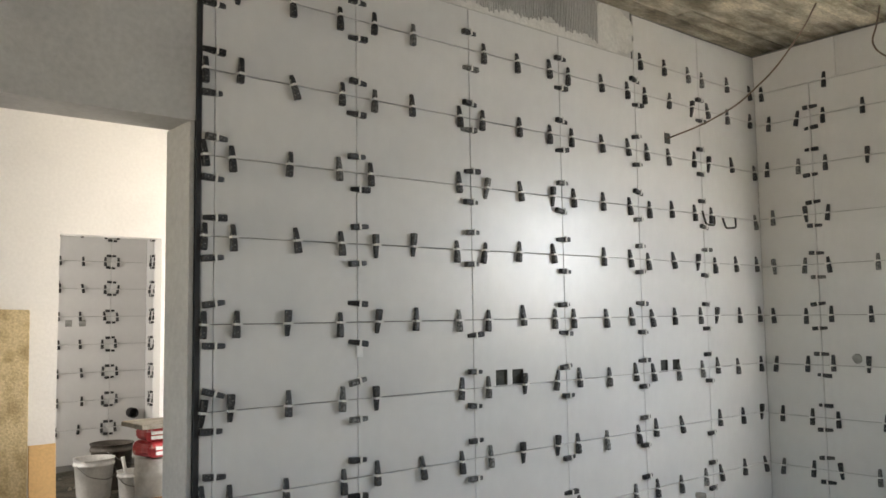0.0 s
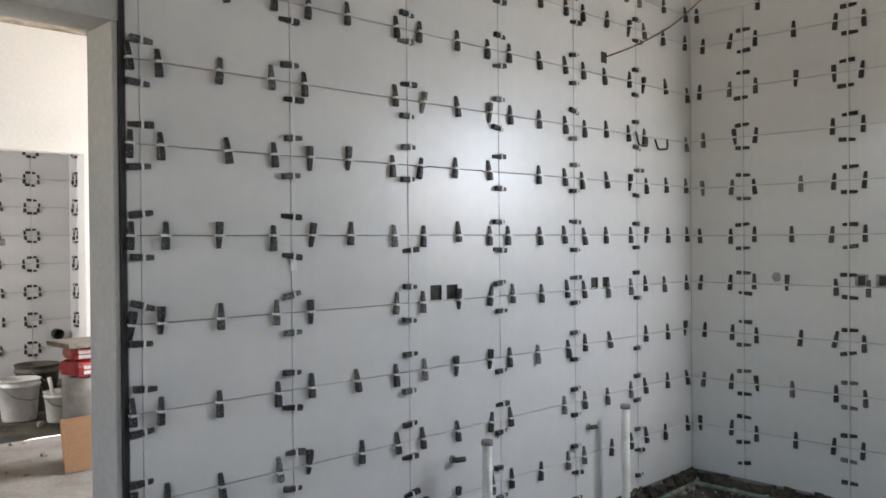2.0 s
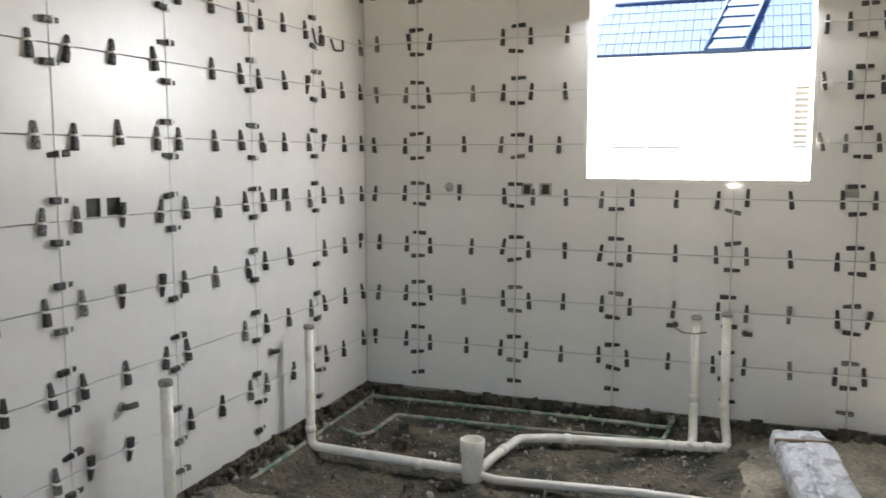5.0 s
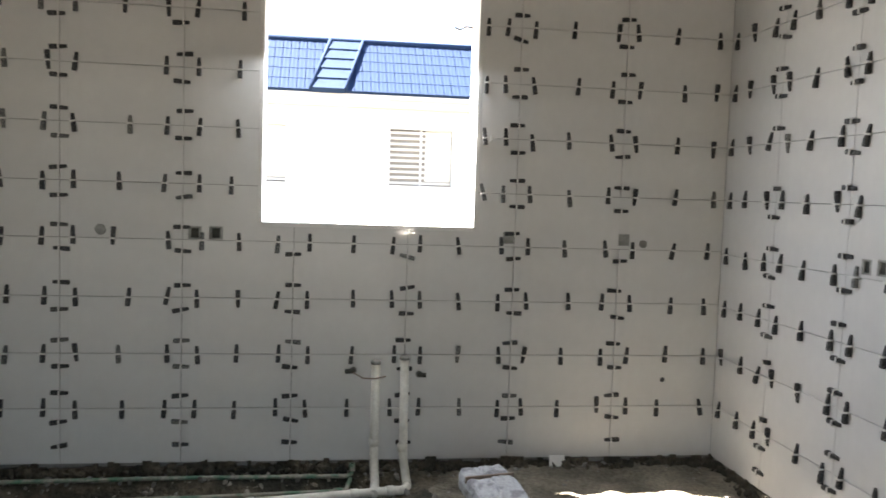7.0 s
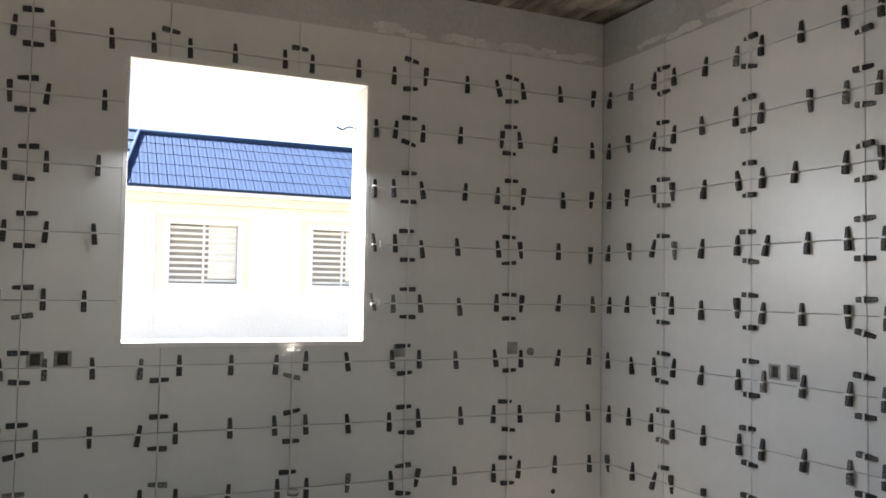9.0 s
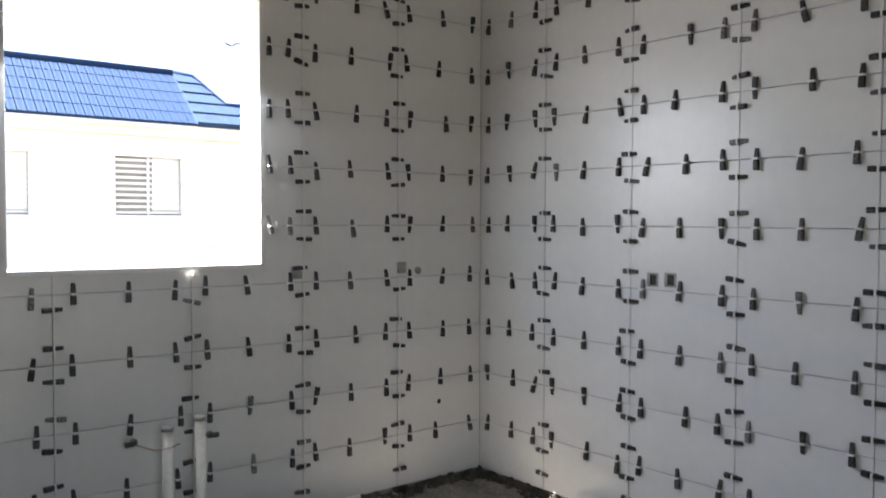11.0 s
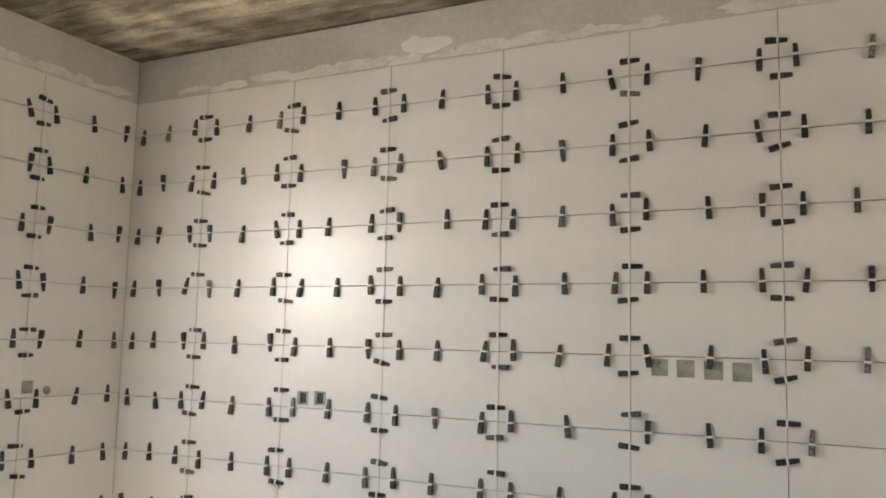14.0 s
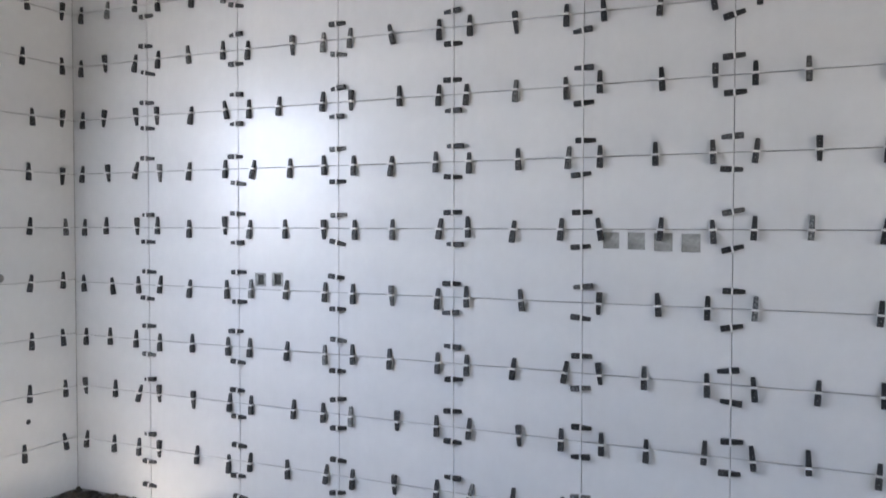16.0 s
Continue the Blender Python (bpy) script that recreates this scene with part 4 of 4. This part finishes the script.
tagged(part("scraps", rubble(90, 12, -3.4, -1.7, 2.0, 6.3, 0.015, 0.09, lambda x, y: -0.068), MORTAR), "paper and mortar scraps on the dusty floor", "scraps", "", "stuff")

# ---- outside ----
structure("ground", boxes((-60, 90, -80, 80, -0.75, -0.65)), GROUND, "dry bare ground round the houses", "ground")
HX = 13.0
house = thing("house", (16.3, -3.18, -1.02), "white rendered house with a blue tiled mansard roof", "house")
house.scale = (1.2, 1.2, 1.2)


def on_house(name, dims, mat, parent=None, label="", bevel=0.0):
    """A block of the house, given in world metres."""
    x0_, x1_, ya, yb, za, zb = dims
    return part(name, boxes((x0_ - HX, x1_ - HX, ya + 3.0, yb + 3.0, za + 0.65, zb + 0.65), bevel=bevel), mat, parent or house, label)


HY0, HY1 = -9.4, 1.25
HWINS = [(-0.90, 0.44), (-4.36, -3.02), (-7.25, -5.90)]
HZ = (1.545, 2.72)
edges = [HY1] + [v for a, b in HWINS for v in (b, a)] + [HY0]
for a, b in zip(edges[0::2], edges[1::2]):
    on_house("wall", (HX, HX + 0.25, b, a, -0.65, 3.22), HOUSEWALL)
for a, b in HWINS:
    on_house("wall", (HX, HX + 0.25, a, b, -0.65, HZ[0]), HOUSEWALL)
    on_house("wall", (HX, HX + 0.25, a, b, HZ[1], 3.22), HOUSEWALL)
    # opaque panel; the dimness between the slats is its colour
    w = on_house("window", (HX + 0.12, HX + 0.16, a, b, HZ[0], HZ[1]), DIMPANEL, None, "flat panel behind louvres, coloured as a dim interior")
    for dims in ((HX - 0.03, HX + 0.05, a - 0.09, b + 0.09, HZ[1], HZ[1] + 0.10), (HX - 0.05, HX + 0.05, a - 0.13, b + 0.13, HZ[0] - 0.10, HZ[0]), (HX - 0.03, HX + 0.05, a - 0.09, a + 0.01, HZ[0], HZ[1]), (HX - 0.03, HX + 0.05, b - 0.01, b + 0.09, HZ[0], HZ[1]), (HX + 0.03, HX + 0.07, (a + b) / 2 - 0.02, (a + b) / 2 + 0.02, HZ[0], HZ[1])):
        on_house("frame", dims, FRAMEWHITE, w, "white frame")
    for dims in ((HX - 0.02, HX - 0.001, a - 0.24, a - 0.091, HZ[0] - 0.12, HZ[1] + 0.18), (HX - 0.02, HX - 0.001, b + 0.091, b + 0.24, HZ[0] - 0.12, HZ[1] + 0.18), (HX - 0.02, HX - 0.001, a - 0.09, b + 0.09, HZ[1] + 0.101, HZ[1] + 0.18)):
        on_house("surround", dims, CREAM, w, "cream raised surround")
    on_house("shutter_panel", (HX + 0.088, HX + 0.115, a + 0.02, b - 0.02 if b > 0 else (a + b) / 2 - 0.10, HZ[0] + 0.10, HZ[1]), SLAT, w, "closed pale shutter panel")
    z = HZ[0] + 0.03
    while z < HZ[1] - 0.03:
        on_house("slat", (HX + 0.05, HX + 0.085, a + 0.02, b - 0.02, z, z + 0.05), SLAT, w)
        z += 0.117
for y in (-8.05,):
    for k in range(13):
        on_house("quoin", (HX - 0.04, HX - 0.002, y, y + 0.30, -0.5 + 0.28 * k, -0.25 + 0.28 * k), HOUSEWALL, None, "", 0.01)
on_house("pilaster", (HX - 0.03, HX - 0.001, -2.76, -2.70, -0.5, 3.11), HOUSEWALL, None, "", 0.005)
on_house("side_wall", (HX + 0.25, HX + 6, HY0, HY0 + 0.25, -0.65, 3.22), HOUSEWALL)
on_house("side_wall", (HX + 0.25, HX + 6, HY1 - 0.25, HY1, -0.65, 3.22), HOUSEWALL)
on_house("cornice", (HX - 0.30, HX + 0.25, HY0 - 0.15, HY1 + 0.15, 3.12, 3.28), CREAM, None, "cream moulded cornice", 0.01)
on_house("cornice", (HX - 0.44, HX + 0.25, HY0 - 0.25, HY1 + 0.25, 3.28, 3.43), HOUSEWALL, None, "", 0.01)
on_house("core", (HX + 1.05, HX + 5.5, -7.2, HY1 - 0.9, 3.43, 4.2), HOUSEWALL)
EAVE, RIDGE = Vector((HX - 0.48, 0, 3.41)), Vector((HX + 0.92, 0, 4.62))
HIP = -7.40
ROW_N = 5


def roof_tile_mesh():
    """One curved roof tile: a roll and a pan, thick at its lower edge. x across, y up the slope."""
    bm, n = bmesh.new(), 8
    up = (RIDGE - EAVE).length / ROW_N
    tops, lows = [], []
    for y, lift in ((-0.03, 0.008), (up, 0.0)):
        tops.append([bm.verts.new((0.147 * (i / n - 0.5), y, lift + 0.0030 * math.sin(math.pi * i / n * 2) + 0.014)) for i in range(n + 1)])
        lows.append([bm.verts.new((0.147 * (i / n - 0.5), y, lift + 0.0030 * math.sin(math.pi * i / n * 2))) for i in range(n + 1)])
    for i in range(n):
        bm.faces.new((tops[0][i], tops[0][i + 1], tops[1][i + 1], tops[1][i]))
        bm.faces.new((lows[0][i], tops[0][i], tops[0][i + 1], lows[0][i + 1]))
    bmesh.ops.recalc_face_normals(bm, faces=bm.faces)
    me = bpy.data.meshes.new("roof_tile")
    bm.to_mesh(me)
    bm.free()
    me.materials.append(ROOF)
    return me


def build_roof():
    slope = RIDGE - EAVE
    rise = math.atan2(slope.z, slope.x)
    lean = Matrix(((0, math.cos(rise), -math.sin(rise), 0), (-1, 0, 0, 0), (0, math.sin(rise), math.cos(rise), 0), (0, 0, 0, 1)))

    def at(y, v, lift=0.0):
        return Matrix.Translation((EAVE.x - HX, y + 3.0, EAVE.z + 0.65)) @ lean @ Matrix.Translation((0, v, lift))
    bm, quads = bmesh.new(), []
    for y, v in ((HIP, 0), (HY1 + 0.40, 0), (HY1 - 0.7, slope.length), (HIP, slope.length)):
        quads.append(bm.verts.new(at(y, v).translation))
    deep = [bm.verts.new(q.co + Vector((0.05, 0, -0.06))) for q in quads]
    bm.faces.new(quads), bm.faces.new(deep)
    for k in range(4):
        bm.faces.new((quads[k], quads[(k + 1) % 4], deep[(k + 1) % 4], deep[k]))
    bmesh.ops.recalc_face_normals(bm, faces=bm.faces)
    roof = part("roof", bm, ROOF, house, "blue glazed tile roof")
    me = roof_tile_mesh()
    step = slope.length / ROW_N
    for r in range(ROW_N):
        lo, hi = HIP, HY1 + 0.35 - 0.21 * r
        n = int((hi - lo) / 0.166)
        for i in range(n):
            y = lo + 0.166 * (i + 0.5)
            band = -1.72 - 0.076 * (r + 0.5)
            if band - 0.35 < y < band + 0.35:
                continue
            t_ = new("roof_tile", me)
            t_.parent = roof
            t_.matrix_basis = at(y, step * r, 0.005)
    def flat_tile(k, ya, yb, yc, yd):
        """One smooth tile of course k, from ya to yb along its foot and yd to yc along its head."""
        bm = bmesh.new()
        corners = [at(ya, step * k - 0.03, 0.075).translation, at(yb, step * k - 0.03, 0.075).translation, at(yc, step * (k + 1), 0.045).translation, at(yd, step * (k + 1), 0.045).translation]
        top = [bm.verts.new(c) for c in corners]
        low = [bm.verts.new(c + Vector((0.04, 0, -0.10))) for c in corners]
        bm.faces.new(top)
        for q in range(4):
            bm.faces.new((top[q], top[(q + 1) % 4], low[(q + 1) % 4], low[q]))
        bmesh.ops.recalc_face_normals(bm, faces=bm.faces)
        part("flat_tile", bm, ROOFLIGHT, roof, "smooth flat blue tile")

    # the smooth band between two ridge rolls, and the hip with the lower roof beyond it
    for k in range(ROW_N):
        ya, yb = -1.72 - 0.076 * k, -1.72 - 0.076 * (k + 1)
        flat_tile(k, ya + 0.33, ya - 0.33, yb - 0.33, yb + 0.33)
    ends = [-9.4, -9.4, -8.25, -8.12, -7.98, -7.84]
    for k in range(ROW_N):
        foot = ends[k] if k != 2 else -8.25
        head = ends[k + 1] if k != 1 else -9.4
        flat_tile(k, HIP, foot, head, HIP)
    for off in (0.35, -0.35):
        part("ridge_roll", tube([at(-1.72 + off, -0.04, 0.06).translation, at(-2.10 + off, slope.length, 0.06).translation], 0.035, 10), ROOF, roof)
    part("ridge_roll", tube([at(HIP, slope.length, 0.03).translation, at(HY1 - 0.65, slope.length, 0.03).translation], 0.06, 10), ROOF, roof)
    part("ridge_roll", tube([at(HIP, slope.length, 0.05).translation, at(-7.82, slope.length * 0.95, 0.05).translation, at(-8.25, step * 2, 0.05).translation, at(-9.4, step * 2, 0.05).translation], 0.045, 10), ROOF, roof)


ROOFLIGHT = material("pale_blue_tile", (0.027, 0.048, 0.092), 0.9, 0.06, 3, 30, 0.1)
ROOFLIGHT.node_tree.nodes["Principled BSDF"].inputs["Specular IOR Level"].default_value = 0.12
build_roof()


def tree(at, height, spread, seed):
    rnd = random.Random(seed)
    ob = thing("tree", at, "leafy green tree behind the house", "tree", "trees outside")
    part("trunk", tube([(0, 0, 0), (0.05, 0.03, height * 0.3), (0.0, 0.1, height * 0.6), (0.1, 0.05, height * 0.85)], 0.09, 10), BARK, ob)
    limbs = []
    for k in range(7):
        a, h = k * 0.9 + rnd.random(), height * rnd.uniform(0.3, 0.65)
        tip = Vector((math.cos(a) * spread * 0.7, math.sin(a) * spread * 0.7, h + height * 0.25))
        part("limb", tube([(0, 0.05, h), tip * 0.5 + Vector((0, 0, h * 0.5)), tip], 0.03, 7), BARK, ob)
        limbs.append(tip)
    bm = bmesh.new()
    centres = limbs + [Vector((rnd.gauss(0, spread * 0.4), rnd.gauss(0, spread * 0.4), height * rnd.uniform(0.6, 1.0))) for _ in range(8)]
    for c in centres:
        for _ in range(230):
            p = c + Vector((rnd.gauss(0, 1), rnd.gauss(0, 1), rnd.gauss(0, 0.7))) * spread * 0.24
            r = Euler((rnd.uniform(0, 6), rnd.uniform(0, 6), rnd.uniform(0, 6))).to_matrix()
            s = rnd.uniform(0.06, 0.12)
            bm.faces.new([bm.verts.new(p + r @ Vector(q) * s) for q in ((-1, 0, 0), (0, -0.5, 0.1), (1, 0, 0), (0, 0.5, 0.1))])
    part("crown", bm, LEAF, ob, "crown of small green leaves")


tree((19.6, 4.3, -0.65), 2.85, 1.6, 1)
tree((22.4, 7.2, -0.65), 3.1, 1.8, 2)
tree((21.0, 2.4, -0.65), 2.4, 1.4, 3)
tree((26.0, 9.8, -0.65), 3.3, 2.0, 4)
